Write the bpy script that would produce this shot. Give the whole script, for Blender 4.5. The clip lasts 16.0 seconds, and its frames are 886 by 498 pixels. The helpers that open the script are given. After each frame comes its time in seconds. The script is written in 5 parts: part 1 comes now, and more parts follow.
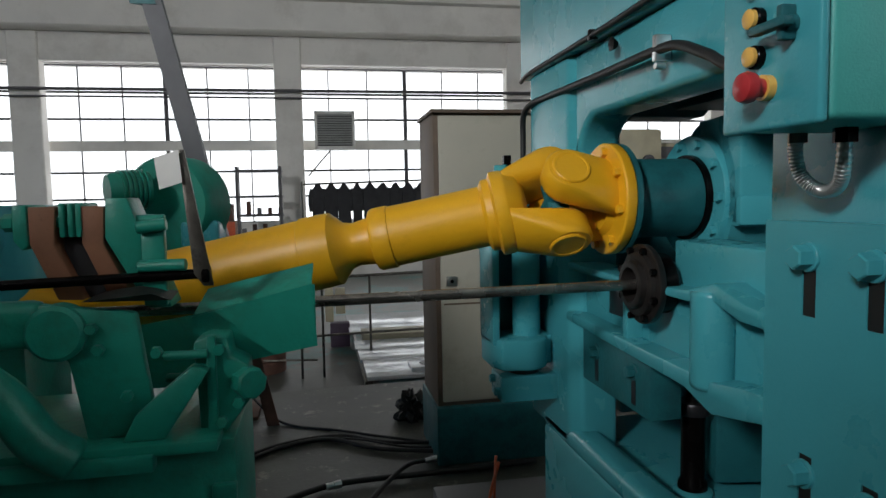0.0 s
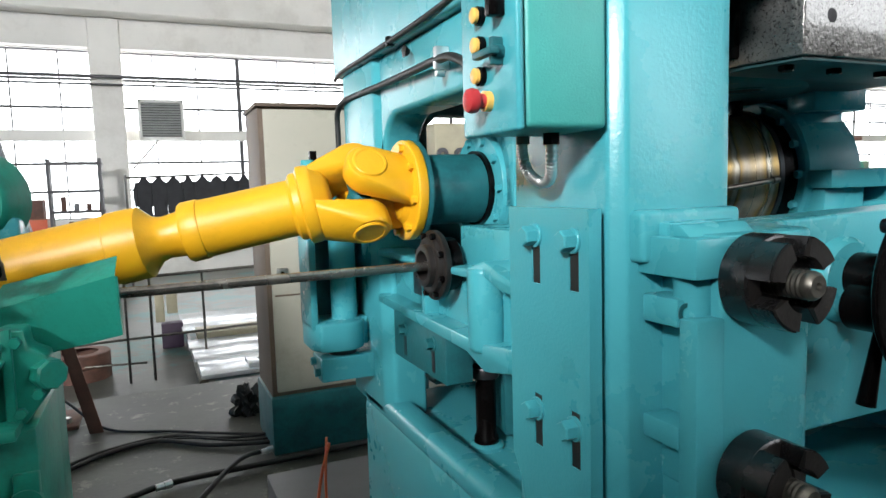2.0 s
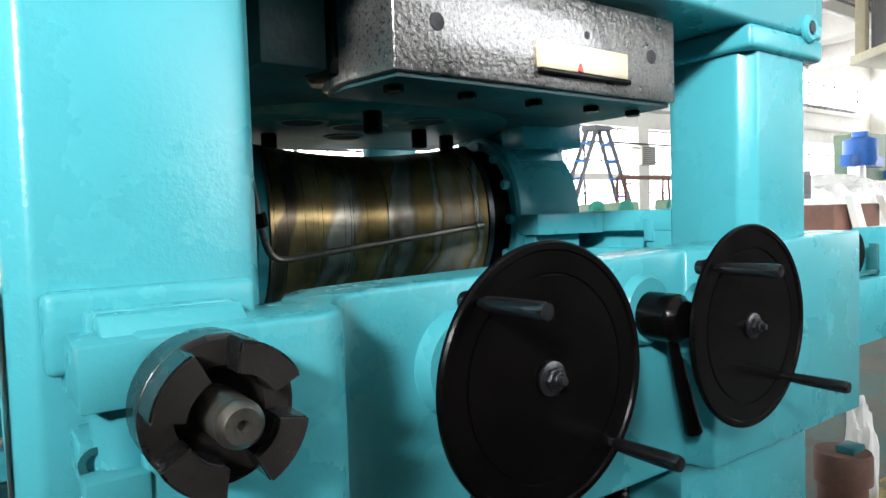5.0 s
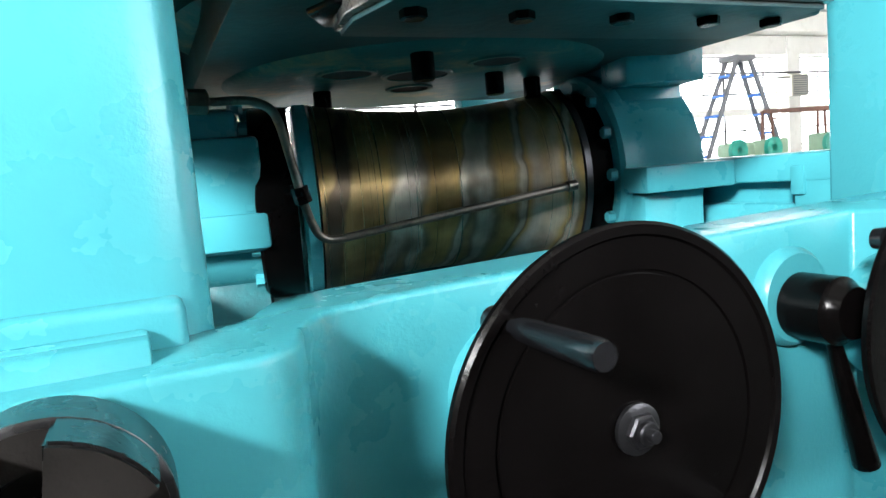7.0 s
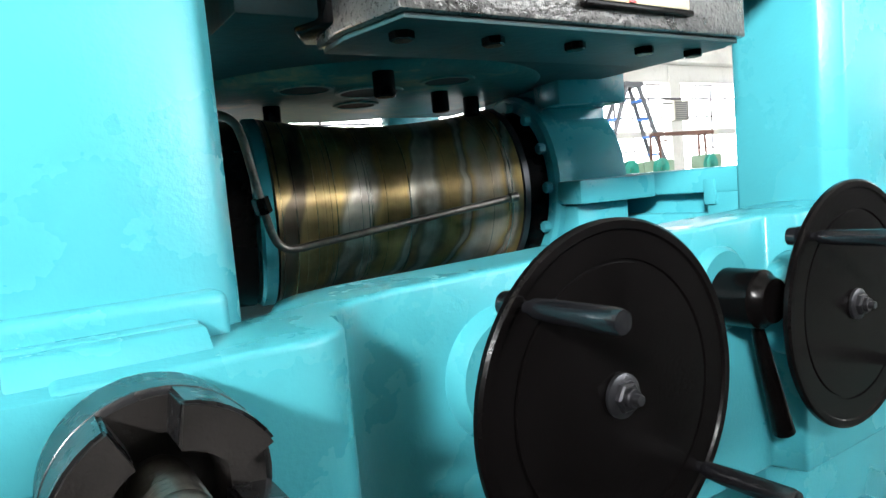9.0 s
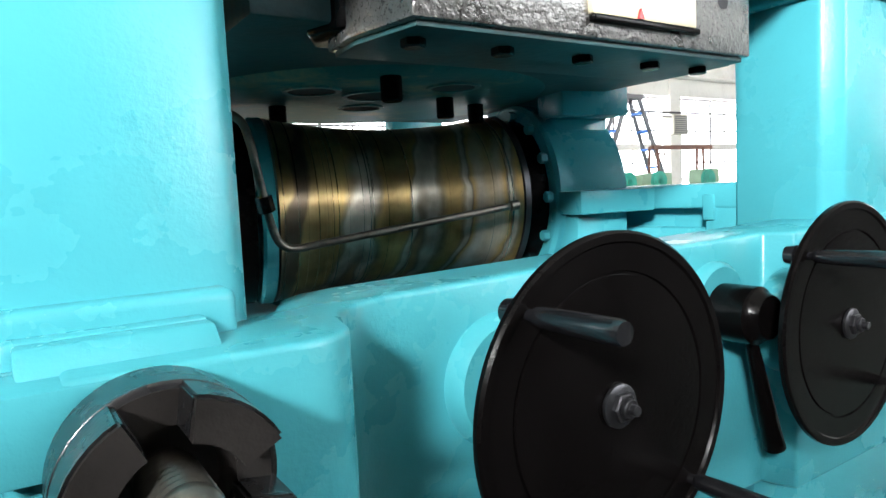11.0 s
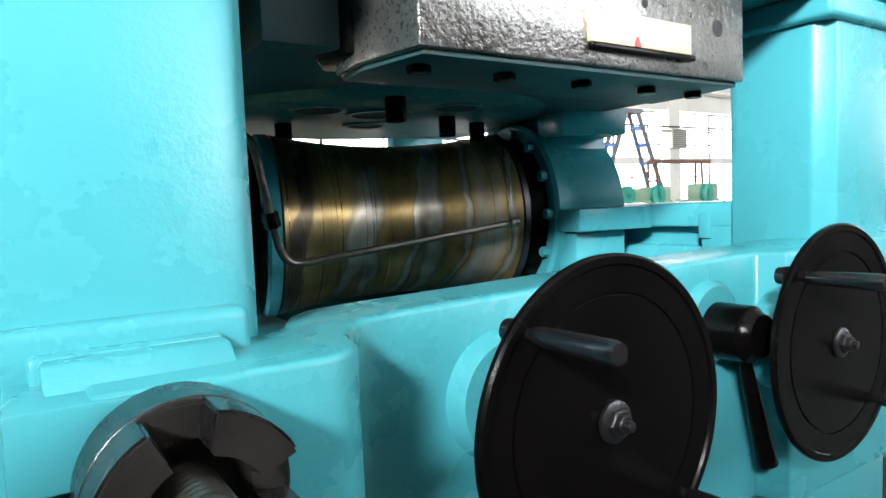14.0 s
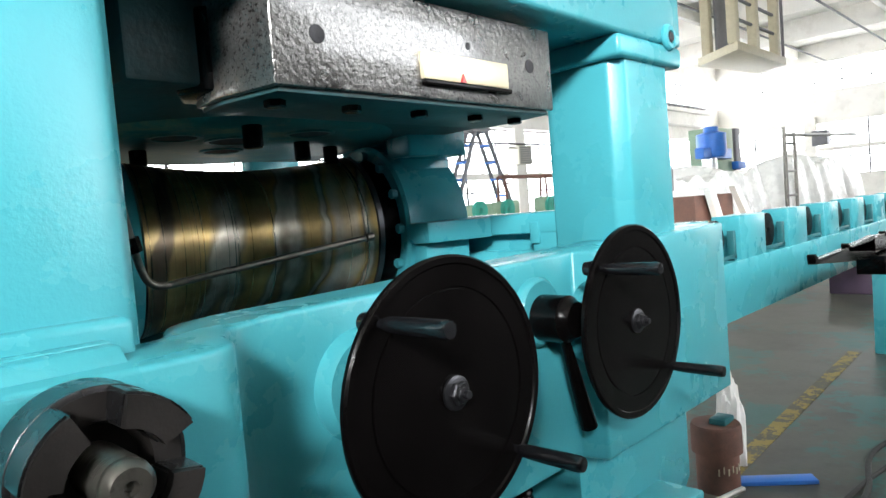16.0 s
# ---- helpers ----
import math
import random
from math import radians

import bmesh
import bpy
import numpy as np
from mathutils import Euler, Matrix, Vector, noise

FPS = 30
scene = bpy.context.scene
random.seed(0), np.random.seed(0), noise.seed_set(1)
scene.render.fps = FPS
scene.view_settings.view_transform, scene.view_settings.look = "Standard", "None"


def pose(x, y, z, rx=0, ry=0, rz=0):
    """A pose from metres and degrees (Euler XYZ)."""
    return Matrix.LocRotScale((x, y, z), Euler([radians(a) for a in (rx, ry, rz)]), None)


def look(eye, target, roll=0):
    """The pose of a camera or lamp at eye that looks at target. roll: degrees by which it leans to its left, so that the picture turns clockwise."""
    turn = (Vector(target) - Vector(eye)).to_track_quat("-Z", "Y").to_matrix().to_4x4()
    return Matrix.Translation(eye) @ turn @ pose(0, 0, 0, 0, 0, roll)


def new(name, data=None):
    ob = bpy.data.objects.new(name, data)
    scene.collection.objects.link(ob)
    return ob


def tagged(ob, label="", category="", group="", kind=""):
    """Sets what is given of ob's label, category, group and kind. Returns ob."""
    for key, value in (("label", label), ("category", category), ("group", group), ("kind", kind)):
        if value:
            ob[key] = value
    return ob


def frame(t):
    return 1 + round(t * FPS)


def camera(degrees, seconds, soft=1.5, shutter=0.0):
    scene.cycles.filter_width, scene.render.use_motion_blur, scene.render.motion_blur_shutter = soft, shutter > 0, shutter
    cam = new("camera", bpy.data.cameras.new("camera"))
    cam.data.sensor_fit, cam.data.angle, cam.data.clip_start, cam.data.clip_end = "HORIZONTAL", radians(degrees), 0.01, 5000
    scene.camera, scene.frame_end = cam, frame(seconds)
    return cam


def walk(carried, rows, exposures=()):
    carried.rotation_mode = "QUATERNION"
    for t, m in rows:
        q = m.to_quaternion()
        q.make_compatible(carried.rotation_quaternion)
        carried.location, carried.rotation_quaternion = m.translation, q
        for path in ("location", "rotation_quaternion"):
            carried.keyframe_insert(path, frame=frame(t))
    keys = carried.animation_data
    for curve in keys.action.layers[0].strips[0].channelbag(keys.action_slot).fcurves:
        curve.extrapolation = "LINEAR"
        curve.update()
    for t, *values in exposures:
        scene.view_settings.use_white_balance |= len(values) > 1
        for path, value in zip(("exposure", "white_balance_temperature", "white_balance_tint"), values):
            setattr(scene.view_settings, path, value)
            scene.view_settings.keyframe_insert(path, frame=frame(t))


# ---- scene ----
cam = camera(67.9, 16.0)
PATH = [
    (0, (0.006, -0.001, 1.688), (0.376, 1.959, 1.533), -1.1),
    (0.5, (0.055, -0.035, 1.687), (0.625, 1.871, 1.476), -2.3),
    (1, (0.081, -0.093, 1.674), (0.805, 1.759, 1.457), -1.0),
    (1.5, (0.086, -0.164, 1.686), (0.863, 1.667, 1.471), -2.6),
    (2, (0.066, -0.193, 1.687), (0.875, 1.626, 1.496), -1.7),
    (2.5, (0.048, -0.197, 1.688), (0.867, 1.621, 1.53), -1.7),
    (3, (0.076, -0.222, 1.687), (1.062, 1.512, 1.548), -1.9),
    (3.5, (0.209, -0.261, 1.69), (1.483, 1.274, 1.546), -3.3),
    (4, (0.433, -0.242, 1.697), (1.697, 1.303, 1.564), -3.0),
    (4.2, (0.52, -0.231, 1.704), (1.78, 1.321, 1.638), -2.9),
    (6.3, (0.95, 0.054, 1.697), (1.893, 1.802, 1.47), -3.9),
    (6.5, (0.984, 0.054, 1.705), (1.901, 1.816, 1.468), -4.6),
    (7, (0.992, 0.063, 1.718), (1.804, 1.877, 1.502), -5.0),
    (7.2, (0.987, 0.067, 1.721), (1.805, 1.878, 1.494), -4.3),
    (7.5, (0.992, 0.07, 1.723), (1.839, 1.87, 1.521), -4.6),
    (8, (0.965, 0.072, 1.72), (1.824, 1.871, 1.559), -4.0),
    (8.5, (0.88, 0.051, 1.718), (1.934, 1.741, 1.545), -4.9),
    (8.7, (0.868, 0.047, 1.711), (1.941, 1.724, 1.529), -5.1),
    (11, (0.847, 0.043, 1.714), (1.936, 1.712, 1.543), -2.8),
    (11.5, (0.839, 0.04, 1.717), (1.929, 1.709, 1.549), -2.5),
    (12, (0.835, 0.038, 1.717), (1.935, 1.7, 1.555), -2.6),
    (12.5, (0.837, 0.041, 1.719), (1.941, 1.701, 1.553), -3.0),
    (13, (0.84, 0.04, 1.716), (1.932, 1.708, 1.555), -2.7),
    (13.5, (0.834, 0.03, 1.719), (1.92, 1.703, 1.566), -2.8),
    (14, (0.827, 0.021, 1.727), (1.921, 1.689, 1.59), -2.3),
    (14.5, (0.794, 0.005, 1.735), (1.985, 1.609, 1.648), -2.8),
    (14.8, (0.76, -0.002, 1.73), (2.048, 1.524, 1.612), -3.0),
    (15, (0.739, -0.013, 1.729), (2.076, 1.469, 1.606), -2.9),
    (15.5, (0.707, -0.031, 1.731), (2.087, 1.413, 1.63), -3.2),
    (16, (0.745, -0.097, 1.72), (2.167, 1.305, 1.615), -4.6),
]
walk(cam, [(t, look(eye, target, roll)) for t, eye, target, roll in PATH],
     [(0.0, -2.0), (0.5, -1.6), (1.0, -0.9), (1.5, -0.42), (3.0, -0.45), (3.5, -0.6), (4.2, -0.35), (6.3, 0.52), (8.5, 0.6), (11.0, 0.42), (14.0, 0.36), (16.0, 0.12)])

# ---- world and light ----
WALL_Y, BACK_Y, WEST_X, EAST_X, ROOF_Z = 17.6, -7.0, -16.0, 46.0, 10.2
world = bpy.data.worlds.new("world")
scene.world = world
world.use_nodes = True
wn = world.node_tree.nodes
sky = wn.new("ShaderNodeTexSky")
sky.sky_type, sky.sun_disc = "NISHITA", False
sky.sun_elevation, sky.sun_rotation = radians(40), radians(200)
wn["Background"].inputs[1].default_value = 0.06
world.node_tree.links.new(sky.outputs[0], wn["Background"].inputs[0])


def window_light(name, place, aim, sx, sy, watts, colour=(1, 1, 1)):
    lamp = bpy.data.lights.new(name, "AREA")
    lamp.shape, lamp.size, lamp.size_y, lamp.energy, lamp.color = "RECTANGLE", sx, sy, watts, colour
    ob = new(name, lamp)
    ob.matrix_world = look(place, aim)
    return ob


window_light("daylight_south", (-8.3, BACK_Y - 0.25, 6.8), (1.2, 0.7, 1.6), 1.6, 1.6, 4300, (0.98, 0.99, 1.0))
window_light("daylight_west", (WEST_X - 0.3, 1, 5.2), (0, 2, 2.6), 12, 4.4, 480, (0.22, 0.52, 1.0))

# ---- materials ----


def material(name, colour, rough=0.5, metal=0.0, vary=0.12, scale=6.0, bump=0.0, bump_scale=60.0, dirt=None, dirt_amount=0.0, dirt_scale=3.0, coat=0.0, fleck=None, fleck_level=0.7, fleck_scale=30.0, spec=0.5):
    m = bpy.data.materials.new(name)
    m.use_nodes = True
    nt = m.node_tree
    n, link = nt.nodes, nt.links.new
    b = n["Principled BSDF"]
    b.inputs["Roughness"].default_value, b.inputs["Metallic"].default_value = rough, metal
    b.inputs["Coat Weight"].default_value, b.inputs["Coat Roughness"].default_value = coat, 0.12
    b.inputs["Specular IOR Level"].default_value = spec
    geo = n.new("ShaderNodeNewGeometry")

    def noise_tex(s, detail=6.0, roughness=0.6):
        t = n.new("ShaderNodeTexNoise")
        t.inputs["Scale"].default_value, t.inputs["Detail"].default_value, t.inputs["Roughness"].default_value = s, detail, roughness
        link(geo.outputs["Position"], t.inputs["Vector"])
        return t

    def ramp(t, lo, hi):
        r = n.new("ShaderNodeMapRange")
        r.inputs["From Min"].default_value, r.inputs["From Max"].default_value = lo, hi
        link(t.outputs["Fac"], r.inputs["Value"])
        return r

    def mix(fac, a, c):
        x = n.new("ShaderNodeMix")
        x.data_type = "RGBA"
        link(fac, x.inputs["Factor"])
        for sock, v in ((x.inputs["A"], a), (x.inputs["B"], c)):
            if isinstance(v, tuple):
                sock.default_value = (*v, 1)
            else:
                link(v, sock)
        return x.outputs["Result"]

    big, fine = noise_tex(scale), noise_tex(scale * 9, 4)
    col = mix(ramp(big, 0.3, 0.7).outputs[0], tuple(c * (1 - vary) for c in colour), tuple(min(1, c * (1 + vary)) for c in colour))
    col = mix(ramp(fine, 0.62, 0.8).outputs[0], col, tuple(c * (1 - 1.6 * vary) for c in colour))
    if dirt:
        d = ramp(noise_tex(dirt_scale, 9, 0.7), 0.62 - 0.3 * dirt_amount, 0.75)
        col = mix(d.outputs[0], col, dirt)
    if fleck:
        f = ramp(noise_tex(fleck_scale, 5, 0.75), fleck_level, fleck_level + 0.06)
        col = mix(f.outputs[0], col, fleck)
    link(col, b.inputs["Base Color"])
    rr = n.new("ShaderNodeMapRange")
    rr.inputs["To Min"].default_value, rr.inputs["To Max"].default_value = max(0.02, rough - 0.09), min(1, rough + 0.14)
    link(big.outputs["Fac"], rr.inputs["Value"])
    link(rr.outputs[0], b.inputs["Roughness"])
    if bump:
        bt = noise_tex(bump_scale, 3)
        bp = n.new("ShaderNodeBump")
        bp.inputs["Strength"].default_value, bp.inputs["Distance"].default_value = bump, 0.003
        link(bt.outputs["Fac"], bp.inputs["Height"])
        link(bp.outputs[0], b.inputs["Normal"])
    return m


TEAL = material("teal_enamel", (0.058, 0.335, 0.385), 0.25, spec=0.38, vary=0.04, scale=3.0, bump=0.20, bump_scale=130, dirt=(0.048, 0.312, 0.362), dirt_amount=0.12, dirt_scale=9)
# worn teal, darkened further so the colour carries the interior's shade
TEAL_DARK = material("teal_enamel_shaded_worn", (0.014, 0.125, 0.14), 0.42, vary=0.15, scale=7, bump=0.5, bump_scale=70, dirt=(0.01, 0.06, 0.07), dirt_amount=0.5, dirt_scale=8)
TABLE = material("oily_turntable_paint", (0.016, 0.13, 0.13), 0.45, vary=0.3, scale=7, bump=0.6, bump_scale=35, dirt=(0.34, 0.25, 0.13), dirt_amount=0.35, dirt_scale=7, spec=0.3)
# teal with the shade over the roll put into its colour
SHADED_TEAL = material("shaded_teal", (0.009, 0.05, 0.055), 0.5, vary=0.25, scale=8, bump=0.4, bump_scale=50, dirt=(0.02, 0.018, 0.014), dirt_amount=0.5, dirt_scale=6)
COUPLING = material("machined_coupling_steel", (0.055, 0.054, 0.056), 0.24, 0.85, vary=0.15, scale=20, bump=0.1, bump_scale=200)
CLAW = material("oil_black_steel", (0.016, 0.014, 0.013), 0.42, 0.0, spec=0.3, vary=0.4, scale=16, bump=0.3, bump_scale=90, fleck=(0.16, 0.11, 0.06), fleck_level=0.68, fleck_scale=40)
BOX_TEAL = material("teal_powder_coat", (0.05, 0.33, 0.30), 0.4, vary=0.08, scale=8, bump=0.25, bump_scale=260)
GREEN = material("green_enamel", (0.012, 0.25, 0.185), 0.36, vary=0.16, scale=5, bump=0.5, bump_scale=60, dirt=(0.02, 0.14, 0.10), dirt_amount=0.4, dirt_scale=9)
YELLOW = material("yellow_enamel", (0.78, 0.40, 0.012), 0.38, vary=0.06, scale=6, bump=0.25, bump_scale=70, dirt=(0.6, 0.30, 0.01), dirt_amount=0.2)
BLACK = material("black_gloss_paint", (0.003, 0.0025, 0.0025), 0.2, vary=0.3, scale=9, bump=0.10, bump_scale=160, fleck=(0.14, 0.13, 0.12), fleck_level=0.755, fleck_scale=70, spec=0.1)
BLACK_ROUGH = material("black_chipped_paint", (0.15, 0.146, 0.14), 0.27, 0.75, vary=0.3, scale=12, bump=1.0, bump_scale=85, fleck=(0.03, 0.028, 0.026), fleck_level=0.54, fleck_scale=150, coat=1.0, spec=0.95)
HANDLE = material("polished_black_steel", (0.012, 0.012, 0.014), 0.2, 0.2, spec=0.7, vary=0.3, scale=20, bump=0.08, bump_scale=180, fleck=(0.22, 0.21, 0.2), fleck_level=0.72, fleck_scale=50)
BLUED = material("blued_steel", (0.05, 0.05, 0.055), 0.3, 0.75, vary=0.25, scale=14, bump=0.2, bump_scale=150)
STEEL = material("turned_steel", (0.42, 0.40, 0.37), 0.32, 0.9, vary=0.2, scale=25, bump=0.15, bump_scale=200)
OILY = material("oily_steel", (0.16, 0.15, 0.13), 0.35, 0.8, vary=0.3, scale=18, dirt=(0.03, 0.03, 0.03), dirt_amount=0.4, dirt_scale=20)
BAR = material("drawn_bar_steel", (0.34, 0.32, 0.29), 0.24, 0.9, vary=0.3, scale=14, bump=0.15, bump_scale=120, dirt=(0.08, 0.075, 0.07), dirt_amount=0.3, dirt_scale=30)
BRASS = material("brass_plate", (0.85, 0.74, 0.52), 0.3, 0.5, vary=0.1, scale=15)
WHITE = material("white_paper", (0.8, 0.79, 0.76), 0.8, vary=0.03, scale=10)
CHROME = material("galvanised_conduit", (0.80, 0.80, 0.80), 0.3, 0.9, vary=0.1, scale=30)
RUBBER = material("black_rubber", (0.012, 0.012, 0.012), 0.5, vary=0.2, scale=30)
RED = material("red_plastic", (0.42, 0.03, 0.035), 0.35, vary=0.06, scale=40)
AMBER = material("amber_lens", (0.78, 0.45, 0.10), 0.3, vary=0.06, scale=40)
CONCRETE = material("oiled_concrete", (0.062, 0.066, 0.052), 0.55, vary=0.35, scale=1.6, bump=0.6, bump_scale=22, dirt=(0.022, 0.02, 0.018), dirt_amount=0.7, dirt_scale=0.7, fleck=(0.15, 0.15, 0.12), fleck_level=0.58, fleck_scale=6.0)
FLOOR_PAINT = material("worn_floor", (0.085, 0.09, 0.075), 0.42, vary=0.25, scale=0.8, bump=0.3, bump_scale=9, dirt=(0.035, 0.032, 0.028), dirt_amount=0.7, dirt_scale=1.1, fleck=(0.035, 0.12, 0.11), fleck_level=0.52, fleck_scale=0.8)
LINE_YELLOW = material("worn_yellow_line", (0.30, 0.23, 0.06), 0.6, vary=0.2, scale=4, fleck=(0.10, 0.095, 0.075), fleck_level=0.47, fleck_scale=6)
PLASTER = material("whitewash", (0.80, 0.775, 0.73), 0.85, vary=0.06, scale=0.6, bump=0.2, bump_scale=12, dirt=(0.62, 0.59, 0.54), dirt_amount=0.4, dirt_scale=0.8)
BRICK_WALL = material("grey_render", (0.42, 0.39, 0.35), 0.85, vary=0.12, scale=1.2, dirt=(0.25, 0.23, 0.2), dirt_amount=0.5)
FRAME_GREY = material("window_bar_paint", (0.10, 0.095, 0.10), 0.6, vary=0.1)
BEIGE = material("beige_cabinet_paint", (0.42, 0.40, 0.33), 0.42, vary=0.06, scale=2, dirt=(0.30, 0.28, 0.22), dirt_amount=0.3, dirt_scale=2)
BROWN_EDGE = material("brown_primer", (0.12, 0.085, 0.06), 0.6, vary=0.2)
RUST = material("rusty_steel", (0.14, 0.065, 0.045), 0.7, vary=0.3, scale=8, bump=0.5, bump_scale=40, dirt=(0.06, 0.035, 0.03), dirt_amount=0.5)
WOOD = material("pine_board", (0.42, 0.27, 0.13), 0.7, vary=0.2, scale=6, bump=0.3, bump_scale=30)
BROWN_WOOD = material("hardwood_block", (0.22, 0.095, 0.05), 0.6, vary=0.2, scale=9, bump=0.4, bump_scale=40)
# dark cloth; also colours the discs that paint shade in holes
CLOTH_HOLE_DARK = material("dark_cloth_and_hole_shade", (0.03, 0.03, 0.033), 0.9, vary=0.3, scale=8, bump=0.8, bump_scale=25)
FILM = material("plastic_sheet", (0.80, 0.80, 0.77), 0.25, vary=0.12, scale=3, bump=0.7, bump_scale=7)
BLUE = material("blue_enamel", (0.03, 0.16, 0.55), 0.4, vary=0.1)
SAGE = material("sage_machine_paint", (0.20, 0.30, 0.20), 0.5, vary=0.1)
CREAM = material("cream_paint", (0.40, 0.36, 0.25), 0.5, vary=0.1)
PURPLE = material("purple_bin_paint", (0.055, 0.035, 0.06), 0.6, vary=0.2)
GREY_BOX = material("grey_enamel", (0.13, 0.13, 0.14), 0.5, vary=0.15)
ORANGE = material("orange_hose", (0.55, 0.09, 0.03), 0.5)
WHITE_STEEL = material("white_metal_panel", (0.82, 0.85, 0.87), 0.16, 0.3, vary=0.1, scale=3, dirt=(0.4, 0.42, 0.42), dirt_amount=0.4)


def roll_material():
    """Hard roll steel with bands of oil and heat tint that wind slowly round it."""
    m = bpy.data.materials.new("oiled_roll_steel")
    m.use_nodes = True
    n, link = m.node_tree.nodes, m.node_tree.links.new
    b = n["Principled BSDF"]
    tc = n.new("ShaderNodeTexCoord")
    sep = n.new("ShaderNodeSeparateXYZ")
    link(tc.outputs["Object"], sep.inputs[0])
    ang = n.new("ShaderNodeMath")
    ang.operation = "ARCTAN2"
    link(sep.outputs["Y"], ang.inputs[0])
    link(sep.outputs["Z"], ang.inputs[1])
    sk = n.new("ShaderNodeMath")
    sk.operation = "MULTIPLY_ADD"
    sk.inputs[1].default_value = -0.032
    link(ang.outputs[0], sk.inputs[0])
    drift = n.new("ShaderNodeTexNoise")
    drift.inputs["Scale"].default_value, drift.inputs["Detail"].default_value = 5.0, 3.0
    link(tc.outputs["Object"], drift.inputs["Vector"])
    wander = n.new("ShaderNodeMath")
    wander.operation = "MULTIPLY_ADD"
    wander.inputs[1].default_value = 0.11
    link(drift.outputs["Fac"], wander.inputs[0])
    link(sep.outputs["X"], wander.inputs[2])
    link(wander.outputs[0], sk.inputs[2])
    com = n.new("ShaderNodeCombineXYZ")
    link(sk.outputs[0], com.inputs["X"])
    a2 = n.new("ShaderNodeMath")
    a2.operation = "MULTIPLY"
    a2.inputs[1].default_value = 0.009
    link(ang.outputs[0], a2.inputs[0])
    link(a2.outputs[0], com.inputs["Y"])
    t1, t2, t3 = (n.new("ShaderNodeTexNoise") for _ in range(3))
    for t, s in ((t1, 5.0), (t2, 10.0), (t3, 120.0)):
        t.inputs["Scale"].default_value, t.inputs["Detail"].default_value = s, 0.6 if s < 100 else 2.0
        link(com.outputs[0] if s < 100 else sep.outputs["X"], t.inputs["Vector"])
    r1 = n.new("ShaderNodeValToRGB")
    e = r1.color_ramp.elements
    e[0].position, e[0].color = 0.38, (0.11, 0.09, 0.075, 1)
    e[1].position, e[1].color = 0.72, (0.66, 0.64, 0.60, 1)
    for p, c in ((0.435, (0.15, 0.115, 0.075, 1)), (0.455, (0.42, 0.31, 0.15, 1)), (0.52, (0.50, 0.35, 0.14, 1)), (0.545, (0.34, 0.28, 0.18, 1)), (0.565, (0.62, 0.57, 0.48, 1)), (0.60, (0.50, 0.46, 0.38, 1)), (0.615, (0.22, 0.18, 0.13, 1)), (0.64, (0.52, 0.36, 0.15, 1))):
        k = e.new(p)
        k.color = c
    mx = n.new("ShaderNodeMath")
    mx.operation = "MULTIPLY_ADD"
    mx.inputs[1].default_value = 0.40
    link(t2.outputs["Fac"], mx.inputs[0])
    h = n.new("ShaderNodeMath")
    h.operation = "MULTIPLY"
    h.inputs[1].default_value = 0.63
    link(t1.outputs["Fac"], h.inputs[0])
    link(h.outputs[0], mx.inputs[2])
    link(mx.outputs[0], r1.inputs[0])
    streak = n.new("ShaderNodeMapRange")
    streak.inputs["From Min"].default_value, streak.inputs["From Max"].default_value = 0.3, 0.7
    streak.inputs["To Min"].default_value, streak.inputs["To Max"].default_value = 0.92, 1.06
    link(t3.outputs["Fac"], streak.inputs["Value"])
    smear = n.new("ShaderNodeTexNoise")
    smear.inputs["Scale"].default_value, smear.inputs["Detail"].default_value = 9.0, 6.0
    link(tc.outputs["Object"], smear.inputs["Vector"])
    blot = n.new("ShaderNodeMapRange")
    blot.inputs["From Min"].default_value, blot.inputs["From Max"].default_value = 0.35, 0.65
    blot.inputs["To Min"].default_value, blot.inputs["To Max"].default_value = 0.45, 1.25
    link(smear.outputs["Fac"], blot.inputs["Value"])
    both = n.new("ShaderNodeMath")
    both.operation = "MULTIPLY"
    link(streak.outputs[0], both.inputs[0])
    link(blot.outputs[0], both.inputs[1])
    tint = n.new("ShaderNodeVectorMath")
    tint.operation = "SCALE"
    link(r1.outputs[0], tint.inputs[0])
    link(both.outputs[0], tint.inputs["Scale"])
    link(tint.outputs[0], b.inputs["Base Color"])
    b.inputs["Metallic"].default_value = 0.85
    rr = n.new("ShaderNodeMapRange")
    rr.inputs["To Min"].default_value, rr.inputs["To Max"].default_value = 0.24, 0.33
    link(t3.outputs["Fac"], rr.inputs["Value"])
    link(rr.outputs[0], b.inputs["Roughness"])
    return m


ROLL = roll_material()


def sky_glow(name, strength):
    """Plain bright sky outside the windows."""
    m = bpy.data.materials.new(name)
    m.use_nodes = True
    n = m.node_tree.nodes
    e = n.new("ShaderNodeEmission")
    e.inputs["Color"].default_value, e.inputs["Strength"].default_value = (0.94, 0.97, 1.0, 1), strength
    m.node_tree.links.new(e.outputs[0], n["Material Output"].inputs["Surface"])
    return m


SKY = sky_glow("overcast_sky", 8.5)
SOUTH_SKY = sky_glow("overcast_south_sky", 9.0)
DADO = material("dark_dado_paint", (0.05, 0.055, 0.05), 0.6, vary=0.2, scale=1)

# ---- mesh helpers ----


def merge(bm, other):
    me = bpy.data.meshes.new("tmp")
    other.to_mesh(me)
    other.free()
    bm.from_mesh(me)
    bpy.data.meshes.remove(me)
    return bm


